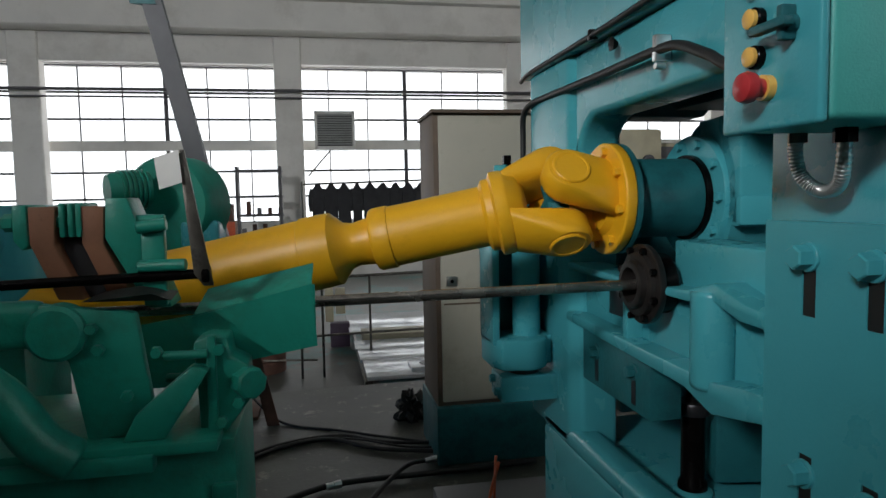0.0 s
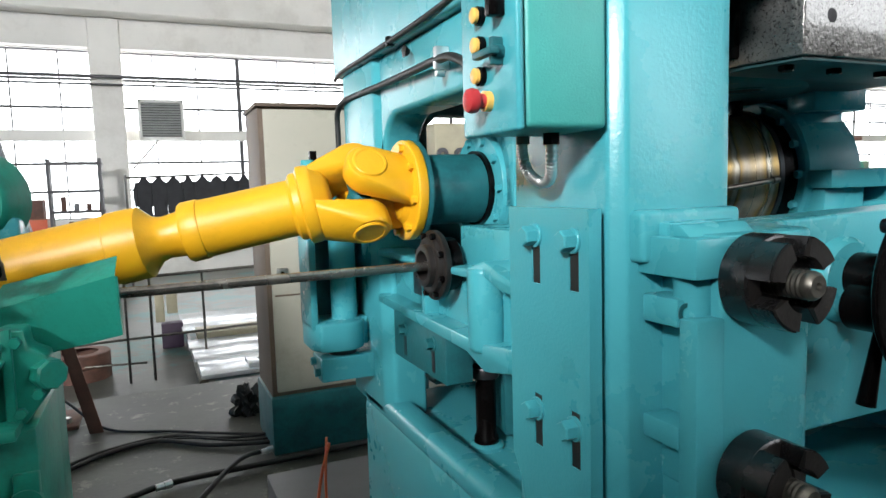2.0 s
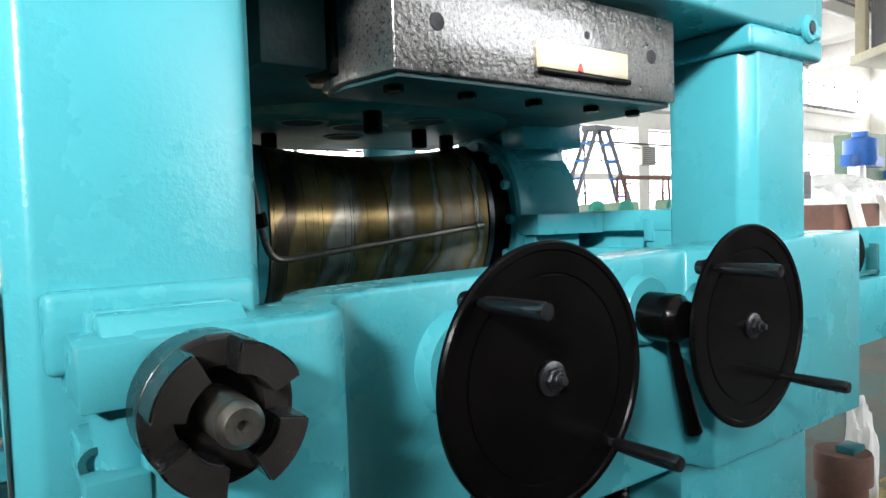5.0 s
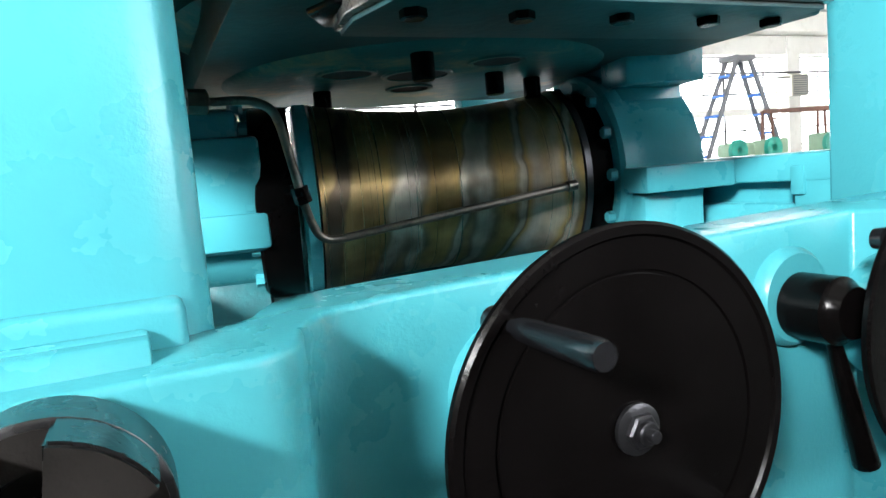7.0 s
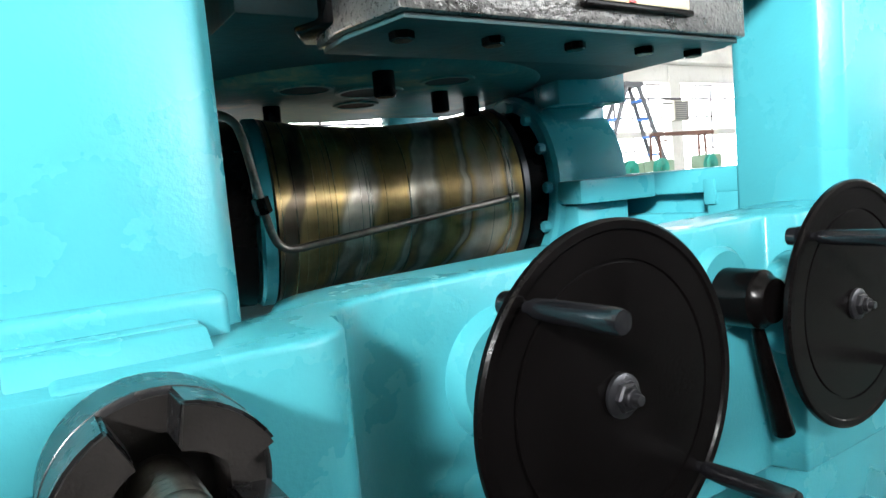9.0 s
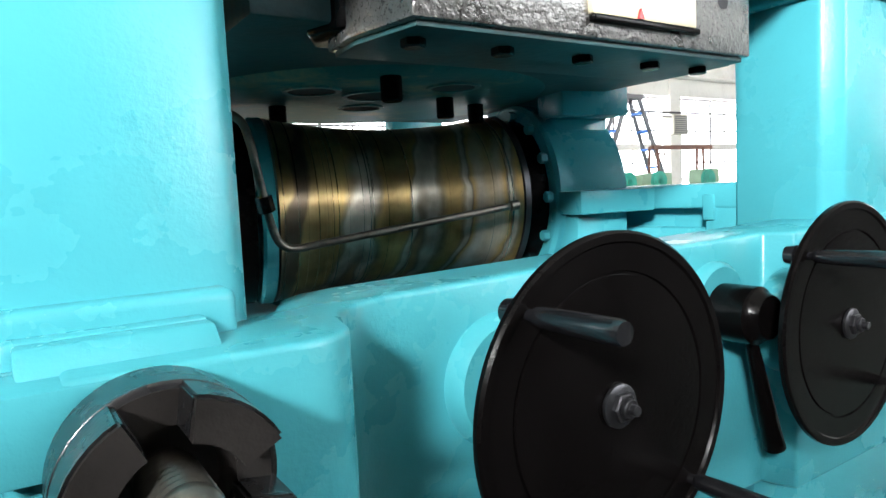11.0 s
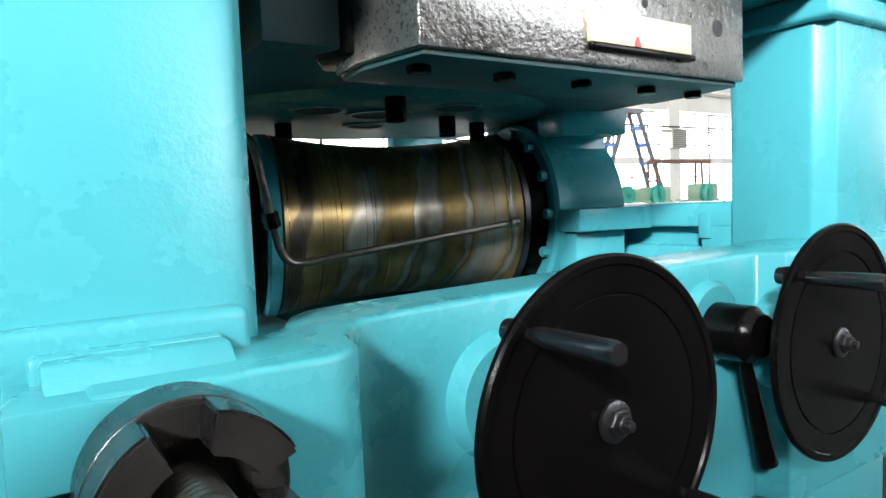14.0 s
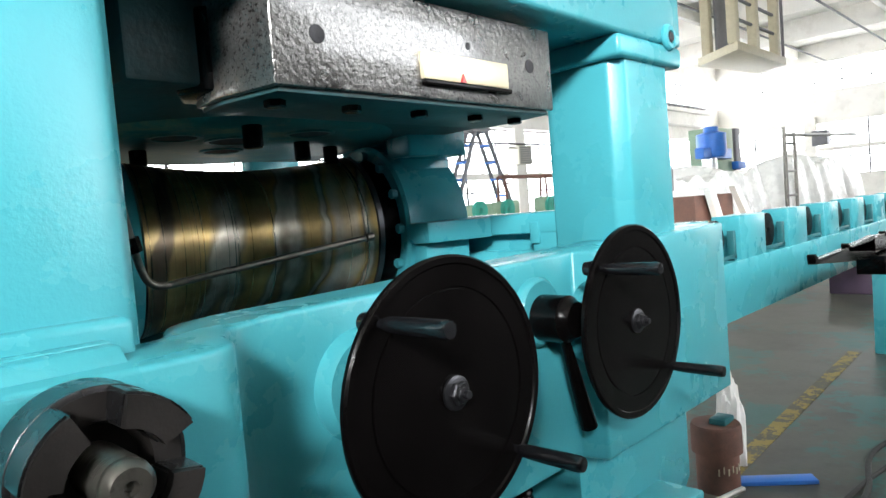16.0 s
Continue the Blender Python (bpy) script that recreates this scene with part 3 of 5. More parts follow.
def coupling(z):
    c = thing("claw_coupling", (0.920, 0.545, z), "black steel claw coupling half on a worn shaft end", "coupling", "claw couplings")
    drum = lathe([(0, 0), (0, 0.0685), (0.003, 0.0713), (0.05, 0.0713), (0.052, 0.0685), (0.052, 0.042), (0.03, 0.038), (0.03, 0)], (0.920, 0.545, z), (0, -1, 0), 48)
    part("drum", drum, COUPLING, c)
    for a in (116, 26, -64, -154):
        claw = bmesh.new()
        n = 7
        rings = []
        for r0, y in ((0.040, 0.497), (0.0708, 0.497), (0.0708, 0.451), (0.040, 0.457)):
            rings.append([claw.verts.new((0.920 + r0 * math.cos(radians(a + 56 * i / n)), y, z + r0 * math.sin(radians(a + 56 * i / n)))) for i in range(n + 1)])
        for j in range(4):
            p, q = rings[j], rings[(j + 1) % 4]
            for i in range(n):
                claw.faces.new((p[i], p[i + 1], q[i + 1], q[i]))
        claw.faces.new([r[0] for r in rings])
        claw.faces.new([r[-1] for r in rings][::-1])
        bmesh.ops.recalc_face_normals(claw, faces=claw.faces[:])
        bmesh.ops.bevel(claw, geom=[e for e in claw.edges if e.calc_face_angle(0) > 0.6], offset=0.0025, segments=2, affect="EDGES")
        part("claw", claw, COUPLING, c)
        lo = [(0.920 + 0.0415 * math.cos(radians(a + 1 + 54 * i / n)), z + 0.0415 * math.sin(radians(a + 1 + 54 * i / n))) for i in range(n + 1)]
        hi = [(0.920 + 0.0685 * math.cos(radians(a + 1 + 54 * i / n)), z + 0.0685 * math.sin(radians(a + 1 + 54 * i / n))) for i in range(n, -1, -1)]
        part("claw_face", prism(lo + hi, "y", 0.4495, 0.461), CLAW, c, "oil-blackened claw face")
    part("web_face", lathe([(0.0525, 0.066), (0.0535, 0.066), (0.0535, 0.042), (0.032, 0.036), (0.032, 0)], (0.920, 0.545, z), (0, -1, 0), 48), CLAW, c, "oil-blackened inner face")
    part("shaft_end", lathe([(0, 0.022)] + [(0.008 + 0.004 * i, 0.022 if i % 2 else 0.0205) for i in range(18)] + [(0.082, 0.021), (0.088, 0.016), (0.088, 0.006), (0.082, 0.004), (0.082, 0)], (0.920, 0.517, z), (0, -1, 0), 28), OILY, c, "worn bare steel shaft end")


coupling(1.53)
coupling(1.213)


def handwheel(x, z, face, y_back, k):
    """A solid disc wheel on a shaft through a bearing boss, with two turned handles and a hub nut."""
    w = thing("handwheel", (x, face, z - 0.17), "glossy black solid disc handwheel with two turned handles", "handwheel", "handwheels on the beam")
    rim = lathe([(0.004, 0), (0.004, 0.134 * k), (0.0065, 0.1345 * k), (0.0065, 0.1375 * k), (0.004, 0.138 * k), (0.003, 0.166 * k), (0.0, 0.168 * k), (0.0, 0.176 * k), (0.003, 0.179 * k), (0.009, 0.179 * k), (0.012, 0.176 * k), (0.012, 0.165 * k), (0.010, 0.163 * k), (0.010, 0)], (x, face, z), (0, 1, 0), 96)
    part("disc", rim, BLACK, w)
    part("hub_sleeve", lathe([(0.0, 0.036), (0.05, 0.036), (0.055, 0.05), (y_back - face - 0.012, 0.05)], (x, face + 0.012, z), (0, 1, 0), 40), BLACK, w)
    nut = lathe([(0, 0.024), (0.004, 0.024), (0.006, 0.02), (0.006, 0)], (x, face + 0.003, z), (0, -1, 0), 32)
    washer = part("washer", nut, BLUED, w)
    n = hexagon((x, face, z), (x, face - 0.010, z), 0.017)
    n = rod((x, face - 0.009, z), (x, face - 0.016, z), 0.011, bm=n)
    n = rod((x, face - 0.015, z), (x, face - 0.024, z), 0.006, 12, bm=n)
    part("nut", n, BLUED, w, "oily steel nut on the shaft end")
    for a in (136, -44):
        hx, hz = x + 0.158 * k * math.cos(radians(a)), z + 0.158 * k * math.sin(radians(a))
        h = lathe([(-0.035, 0), (-0.035, 0.013), (-0.02, 0.015), (-0.019, 0.006), (0.004, 0.006), (0.006, 0.0085), (0.012, 0.0098), (0.03, 0.0108), (0.08, 0.0116), (0.108, 0.0118), (0.114, 0.0100), (0.115, 0.0)], (hx, face, hz), (0, -1, 0), 28)
        part("handle", h, HANDLE, w, "polished dark steel handle")


handwheel(1.370, 1.479, 0.515, 0.70, 1.045)
handwheel(1.925, 1.480, 0.542, 0.645, 1.068)


def clamp_lever(x, y, z, tip):
    c = thing("clamp_lever", (x, y, z), "black clamping lever on a round hub", "lever", "clamping levers")
    part("hub", lathe([(0, 0), (0, 0.042), (0.004, 0.046), (0.07, 0.046), (0.075, 0.04), (0.09, 0.034), (0.092, 0.0)], (x, y, z), (0, -1, 0), 40), BLACK, c)
    s = Vector((x, y - 0.055, z - 0.03))
    part("lever", tube([s, s.lerp(Vector(tip), 0.5), tip], lambda u: 0.009 + 0.009 * u, 16, 6), BLACK, c)


clamp_lever(1.80, 0.69, 1.50, (1.868, 0.635, 1.268))
clamp_lever(1.315, 0.645, 1.43, (1.295, 0.60, 1.245))

# ---- clamp plate with slots and bolts ----
plate_ob = thing("clamp_plate", (0.735, 0.82, 0.86), "teal slotted clamp plate held by four hex bolts", "plate")
slots = [(0.735, 1.50, 1.607), (0.855, 1.50, 1.607), (0.735, 1.185, 1.287), (0.855, 1.185, 1.287)]
bm = bmesh.new()
ys, zs = (0.692, 0.721, 0.749, 0.841, 0.869, 0.953), (0.86, 1.0, 1.185, 1.287, 1.50, 1.607, 1.642)
for i in range(5):
    for k in range(6):
        if (i in (1, 3) and k in (2, 4)) or (i >= 3 and k == 0):
            continue
        cell = [(ys[i], zs[k]), (ys[i + 1], zs[k]), (ys[i + 1], zs[k + 1]), (ys[i], zs[k + 1])]
        if i == 4 and k == 1:
            cell = [(0.869, 1.0), (0.90, 1.02), (0.925, 1.10), (0.953, 1.14), (0.953, 1.185), (0.869, 1.185)]
        bm.faces.new([bm.verts.new((0.722, y, z)) for y, z in cell])
bmesh.ops.remove_doubles(bm, verts=bm.verts[:], dist=1e-5)
front = bm.faces[:]
pulled = bmesh.ops.extrude_face_region(bm, geom=front, use_keep_orig=True)
bmesh.ops.translate(bm, vec=(0.025, 0, 0), verts=[v for v in pulled["geom"] if isinstance(v, bmesh.types.BMVert)])
bmesh.ops.recalc_face_normals(bm, faces=bm.faces[:])
part("plate", bm, TEAL, plate_ob)
# added black sheet: paints the deep shade of the slots
part("slot_shade", box(0.7245, 0.744, 0.715, 0.875, 1.17, 1.61, 0), RUBBER, plate_ob, "black sheet standing in for the shade inside the slots")
for y, z in ((0.735, 1.588), (0.855, 1.590), (0.735, 1.258), (0.855, 1.258)):
    b = hexagon((0.717, y, z), (0.692, y, z), 0.0185)
    b = rod((0.7225, y, z), (0.716, y, z), 0.0225, 24, bm=b)
    b = rod((0.748, y, z), (0.70, y, z), 0.0095, 12, bm=b)
    part("bolt", b, TEAL, plate_ob)

# ---- bracket beam on the left side, with shield and seal ----
br = thing("bracket_beam", (0.83, 1.5, 0.92), "teal cast bracket beam with flanges and ribs", "bracket")
part("web", box(0.845, 0.90, 0.95, 2.0, 1.28, 1.47, 0.006), TEAL, br)
top = prism([(2.0, 1.475), (1.45, 1.468), (1.30, 1.478), (1.20, 1.505), (1.10, 1.475), (0.95, 1.462), (0.95, 1.435), (1.12, 1.44), (1.2, 1.465), (1.30, 1.452), (2.0, 1.45)], "x", 0.79, 0.90, 0.006)
part("top_flange", top, TEAL, br)
low = prism([(2.0, 1.315), (1.30, 1.302), (1.2, 1.30), (1.1, 1.315), (0.95, 1.325), (0.95, 1.27), (1.05, 1.262), (1.2, 1.232), (1.30, 1.262), (2.0, 1.288)], "x", 0.785, 0.90, 0.006)
part("bottom_flange", low, TEAL, br)
part("rib", tube([(0.815, 1.24, 1.48), (0.812, 1.235, 1.38), (0.815, 1.24, 1.28)], 0.045, 20, 6), TEAL, br)
part("rib", box(0.80, 0.86, 1.60, 1.63, 1.30, 1.46, 0.006), TEAL, br)
sh = prism([(1.47, 1.575), (1.10, 1.575), (1.04, 1.50), (1.04, 1.46), (1.47, 1.46)], "x", 0.86, 0.98, 0.006)
part("shield", sh, TEAL, br)
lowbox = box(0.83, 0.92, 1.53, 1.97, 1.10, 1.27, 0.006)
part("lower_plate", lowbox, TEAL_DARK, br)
for y in (1.62, 1.86):
    b = hexagon((0.828, y, 1.21), (0.805, y, 1.21), 0.017)
    b = rod((0.832, y, 1.21), (0.826, y, 1.21), 0.024, 20, bm=b)
    part("bolt", b, TEAL_DARK, br)
    part("slot", box(0.8285, 0.84, y - 0.011, y + 0.011, 1.12, 1.19, 0), BLUED, br)
part("slot", box(0.842, 0.85, 1.70, 1.80, 1.34, 1.43, 0.003), BLUED, br)

seal = thing("seal_housing", (0.79, 1.48, 1.38), "black bolted round seal housing on the bracket", "seal")
part("flange", lathe([(0, 0.05), (0, 0.096), (0.003, 0.098), (0.016, 0.098), (0.018, 0.095), (0.018, 0.080), (0.030, 0.078), (0.032, 0.074), (0.032, 0.060), (0.046, 0.058), (0.048, 0.054), (0.048, 0.042), (0.01, 0.040), (0.01, 0.0)], (0.795, 1.485, 1.468), (-1, 0, 0), 40), CLAW, seal)
for i in range(8):
    a = radians(45 * i + 20)
    part("screw", hexagon((0.775, 1.485 + 0.087 * math.cos(a), 1.468 + 0.087 * math.sin(a)), (0.762, 1.485 + 0.087 * math.cos(a), 1.468 + 0.087 * math.sin(a)), 0.009), BLACK, seal)
part("tail", rod((0.85, 1.485, 1.468), (0.79, 1.485, 1.468), 0.075), BLACK, seal)

single("steel_bar", rod((-2.6, 1.49, 1.445), (0.79, 1.487, 1.467), 0.0128, 20), BAR, "long oily round steel bar fed into the machine", "bar", base=(0, 1.49, 1.46))

# ---- guarded post beside the rear column, and screw jacks ----
gp = thing("guarded_post", (0.68, 2.2, 0.95), "teal vertical cylinder in a welded guard", "cylinder")
part("cylinder", lathe([(0, 0), (0, 0.048), (0.46, 0.048), (0.46, 0)], (0.715, 2.2, 1.12), (0, 0, 1), 32), TEAL, gp)
g = prism([(0.575, 2.16), (0.60, 2.10)] + arc(0.69, 2.17, 0.085, -90, 0, 6) + [(0.80, 2.17), (0.80, 2.3), (0.575, 2.3)], "z", 1.10, 1.205, 0.01, 3)
part("guard_cup", g, TEAL, gp)
part("guard_wall", box(0.575, 0.60, 2.13, 2.3, 1.18, 1.66, 0.006), TEAL, gp)
part("guard_wall", box(0.575, 0.80, 2.285, 2.31, 1.18, 1.66, 0.006), TEAL_DARK, gp)
part("guard_cap", box(0.575, 0.80, 2.10, 2.3, 1.63, 1.67, 0.01), TEAL, gp)
part("clamp_block", box(0.60, 0.82, 2.12, 2.26, 0.985, 1.075, 0.008), TEAL, gp)
for z in (1.02, 1.05):
    part("bolt", hexagon((0.602, 2.15 + (z - 1.02) * 2, z), (0.582, 2.15 + (z - 1.02) * 2, z), 0.015), TEAL, gp)
part("collar", rod((0.70, 2.19, 1.07), (0.70, 2.19, 1.105), 0.055), BLUED, gp)


def screw_jack(x, y, z, h, r):
    j = thing("screw_jack", (x, y, z), "black steel screw jack with a collar nut on the base", "jack", "screw jacks")
    part("foot", lathe([(0, 0), (0, r * 1.7), (0.012, r * 1.7), (0.02, r * 1.4), (0.02, 0)], (x, y, z), (0, 0, 1), 32), TEAL, j)
    part("body", lathe([(0, 0), (0, r * 1.25), (0.02, r * 1.2), (0.03, r), (h * 0.62, r), (h * 0.62, 0)], (x, y, z + 0.018), (0, 0, 1), 32), BLACK, j)
    part("collar", lathe([(0, 0), (0, r * 1.35), (0.004, r * 1.4), (0.03, r * 1.4), (0.034, r * 1.35), (0.034, 0)], (x, y, z + 0.018 + h * 0.62), (0, 0, 1), 32), BLUED, j)
    n = 16
    prof = [(0, 0)] + [(i * (h * 0.4) / n, r * (0.62 if i % 2 else 0.55)) for i in range(n + 1)] + [(h * 0.4, 0)]
    part("screw", lathe(prof, (x, y, z + 0.05 + h * 0.6), (0, 0, 1), 24), BLACK, j)


screw_jack(0.995, 1.60, 0.86, 0.34, 0.032)
screw_jack(1.86, 0.82, 0.80, 0.26, 0.045)
# ---- drive: hub, cardan shaft ----
hub = thing("drive_hub", (0.93, 1.69, 1.57), "teal drive hub with a bolted bearing flange", "hub")
part("barrel", lathe([(0, 0), (0, 0.15), (0.014, 0.15), (0.016, 0.108), (0.212, 0.108), (0.214, 0.10), (0.25, 0.10)], (0.802, 1.69, 1.676), (1, 0, 0), 56), TEAL_DARK, hub)
part("bearing_flange", lathe([(0, 0.08), (0, 0.168), (0.006, 0.172), (0.03, 0.172), (0.03, 0.13), (0.16, 0.13)], (1.03, 1.69, 1.676), (1, 0, 0), 56), TEAL, hub)
part("lip_seal", lathe([(0, 0.09), (0, 0.118), (0.018, 0.118), (0.018, 0.09)], (1.016, 1.69, 1.676), (1, 0, 0), 48), BLACK, hub, "black rubber lip seal")
for i in range(10):
    a = radians(36 * i)
    part("bolt", hexagon((1.034, 1.69 + 0.15 * math.cos(a), 1.676 + 0.15 * math.sin(a)), (1.016, 1.69 + 0.15 * math.cos(a), 1.676 + 0.15 * math.sin(a)), 0.013), TEAL, hub)

shaft = thing("cardan_shaft", (0.2, 1.8, 1.45), "bright yellow cardan drive shaft with a universal joint", "drive shaft")
J = Vector((0.642, 1.703, 1.674))
D = Vector((-0.91, 0.225, -0.187)).normalized()
prof = [(0.080, 0), (0.082, 0.06), (0.10, 0.092), (0.125, 0.106), (0.13, 0.112), (0.137, 0.115), (0.165, 0.115), (0.172, 0.10), (0.19, 0.098), (0.20, 0.083), (0.40, 0.083), (0.455, 0.0835), (0.457, 0.087), (0.50, 0.087), (0.508, 0.082), (0.512, 0.066), (0.56, 0.060), (0.585, 0.066), (0.61, 0.092), (0.618, 0.101), (0.655, 0.103), (0.70, 0.103), (0.703, 0.099), (1.55, 0.092), (1.56, 0.0)]
part("tube", lathe(prof, J, D, 56), YELLOW, shaft)
U2, U1 = Vector((0.02, -0.80, 0.60)), Vector((0.02, -0.60, -0.80))
fr = lathe([(0, 0), (0, 0.148), (0.004, 0.151), (0.026, 0.151), (0.03, 0.147), (0.034, 0.10), (0.05, 0.085), (0.05, 0)], (0.80, 1.69, 1.676), (-1, 0, 0), 56)
part("flange", fr, YELLOW, shaft)
for i in range(8):
    a = radians(45 * i + 12)
    c = Vector((0.77, 1.69 + 0.128 * math.cos(a), 1.676 + 0.128 * math.sin(a)))
    part("flange_bolt", hexagon(c, c + Vector((-0.016, 0, 0)), 0.013), YELLOW, shaft)


def fork(axis, way, root, root_r, name):
    """Two lugs that reach from a root disc to the trunnion eyes, with caps."""
    axis = (axis - way * axis.dot(way)).normalized()
    across = way.cross(axis)
    for s in (1, -1):
        pts = []
        for k in range(20):
            a = 2 * math.pi * k / 20
            for d, rr in ((0.066, 0.058), (0.08, 0.066), (0.132, 0.068), (0.142, 0.060)):
                pts.append(J + axis * s * d + (way * math.cos(a) + across * math.sin(a)) * rr)
        for a in range(-60, 61, 12):
            turn = axis * s * math.cos(radians(a)) + across * math.sin(radians(a))
            for c, rr in ((root, root_r), (root, root_r * 0.62), (root.lerp(J, 0.4), root_r * 1.12)):
                if abs(a) <= 36 or c == root:
                    pts.append(c + turn * rr)
        b = hull(pts)
        part(name, b, YELLOW, shaft, smooth=50)
        e = lathe([(-0.004, 0.050), (0.004, 0.050), (0.007, 0.047), (0.007, 0.041), (0.0055, 0.040), (0.0055, 0.0)], J + axis * s * 0.141, axis * s, 32)
        part("bearing_cap", e, YELLOW, shaft)


fork(U1, D, J + D * 0.130, 0.114, "tube_yoke")
fork(U2, Vector((-1, 0, 0)), Vector((0.768, 1.69, 1.676)), 0.112, "flange_yoke")
cross = rod(J - U1.normalized() * 0.12, J + U1.normalized() * 0.12, 0.03)
cross = rod(J - U2.normalized() * 0.12, J + U2.normalized() * 0.12, 0.03, bm=cross)
part("cross", cross, TEAL_DARK, shaft, "dark joint cross between the yokes")
nip = J + D * 0.15 + Vector((0, 0, 0.115))
part("lug", rod(nip - Vector((0, 0, 0.02)), nip + Vector((0, 0, 0.014)), 0.02), TEAL, shaft, "teal lug with a black square key")
part("key", box(nip.x + 0.006, nip.x + 0.026, nip.y - 0.01, nip.y + 0.01, nip.z + 0.012, nip.z + 0.04, 0.002), BLACK, shaft)
far = J + D * 1.62
part("far_joint", lathe([(0, 0), (0, 0.11), (0.05, 0.12), (0.07, 0.1), (0.15, 0.1), (0.17, 0.13), (0.22, 0.13), (0.22, 0)], far, D, 32), YELLOW, shaft)

# ---- control box ----
cb = thing("control_box", (0.67, 0.775, 1.77), "teal push-button control box on the column", "control box")
part("body", box(0.604, 0.757, 0.686, 0.868, 1.772, 2.16, 0.010, 3), BOX_TEAL, cb)
lid = part("lid", box(0.586, 0.600, 0.682, 0.872, 1.768, 2.165, 0.006, 3), TEAL, cb)
for z in (2.06, 2.01, 1.962, 1.914, 1.865):
    b = part("button", lathe([(0, 0.0), (0, 0.0155), (0.010, 0.0155), (0.012, 0.0135), (0.012, 0)], (0.587, 0.793, z), (-1, 0, 0), 28), BLACK, lid, "amber push button in a black ring")
    cap = lathe([(0, 0.0128), (0.006, 0.0128), (0.0075, 0.011), (0.0075, 0)], (0.5755, 0.793, z), (-1, 0, 0), 28)
    o = new("button_lens", mesh_of("button_lens", cap, AMBER))
    o.parent = lid
part("button_base", lathe([(0, 0), (0, 0.0165), (0.012, 0.0165), (0.012, 0)], (0.587, 0.772, 1.822), (-1, 0, 0), 28), AMBER, lid, "amber ring under the stop button")
part("stop_button", lathe([(0, 0.012), (0.012, 0.012), (0.016, 0.019), (0.024, 0.0205), (0.031, 0.018), (0.035, 0.010), (0.036, 0)], (0.577, 0.772, 1.822), (-1, 0, 0), 32), RED, lid, "red mushroom emergency stop button")
part("selector", box(0.560, 0.587, 0.715, 0.735, 1.945, 1.985, 0.003), BLACK, lid, "black selector switch")
sel = rod((0.587, 0.728, 1.892), (0.570, 0.728, 1.892), 0.012)
sel = box(0.556, 0.572, 0.708, 0.775, 1.886, 1.898, 0.003, bm=sel)
sel = box(0.565, 0.586, 0.722, 0.734, 1.872, 1.915, 0.003, bm=sel)
part("toggle", sel, TEAL_DARK, lid, "dark teal toggle lever")
con = thing("conduit", (0.66, 0.74, 1.69), "ribbed galvanised cable conduit looping under the control box", "conduit")
cpts = [(0.700, 0.858, 1.778), (0.703, 0.866, 1.745), (0.712, 0.862, 1.708), (0.724, 0.838, 1.688), (0.722, 0.805, 1.694), (0.713, 0.785, 1.722), (0.708, 0.778, 1.778)]
part("hose", tube(cpts, lambda u: 0.0100 + 0.0007 * math.sin(u * 2 * math.pi * 46), 14, 50), CHROME, con)
part("gland", hexagon((0.708, 0.778, 1.752), (0.708, 0.778, 1.774), 0.016), BLACK, con)
part("gland", hexagon((0.700, 0.858, 1.758), (0.700, 0.858, 1.774), 0.014), OILY, con)

# cables clipped to the arch
cab1 = thing("cable", (0.80, 1.8, 1.6), "black cable clipped along the arch edge", "cable", "machine cables")
part("sheath", tube([(0.806, 0.95, 2.03), (0.79, 1.12, 1.93), (0.785, 1.22, 1.965), (0.782, 1.32, 2.005), (0.782, 1.42, 2.016), (0.79, 1.75, 2.02), (0.80, 2.2, 2.03), (0.792, 2.36, 2.025), (0.786, 2.43, 1.99), (0.79, 2.45, 1.9), (0.79, 2.45, 1.6), (0.79, 2.45, 1.2)], 0.0115, 10, 6), RUBBER, cab1)
part("clip", box(0.772, 0.812, 1.405, 1.425, 1.99, 2.05, 0.004), CHROME, cab1)
part("clip_screw", rod((0.80, 1.415, 1.98), (0.775, 1.415, 1.98), 0.008), CHROME, cab1)
cab2 = thing("cable", (0.78, 1.7, 2.1), "black cable along the crown's lower edge", "cable", "machine cables")
part("sheath", tube([(0.795, 0.95, 2.20), (0.787, 1.3, 2.155), (0.782, 1.6, 2.14), (0.785, 2.0, 2.138), (0.79, 2.35, 2.14), (0.80, 2.5, 2.13)], 0.008, 8, 6), RUBBER, cab2)
part("clip", box(0.775, 0.80, 1.78, 1.80, 2.125, 2.155, 0.003), BLACK, cab2)
part("star_knob", lathe([(0, 0.008), (0.012, 0.02), (0.018, 0.02), (0.02, 0)], (0.80, 1.66, 2.085), (-1, 0, 0), 5), BLACK, cab2)

# ---- work space: roll, bearing housings, turntable, scale block ----
RC, RU = Vector((1.661, 1.571, 1.690)), Vector((1, -0.185, 0)).normalized()
RM = Matrix.Translation(RC) @ Matrix.Rotation(math.atan2(RU.y, RU.x), 4, "Z")
roll = new("lower_roll")
roll.matrix_basis = RM
tagged(roll, "oiled hourglass straightening roll with bronze-brown banding", "roll")


def roll_part(name, profile, mat, label="", seg=96):
    o = new(name, mesh_of(name, lathe(profile, (0, 0, 0), (1, 0, 0), seg), mat))
    o.parent = roll
    return tagged(o, label)


def waist(s):
    return 0.193 + 0.030 * (s / 0.30) ** 2


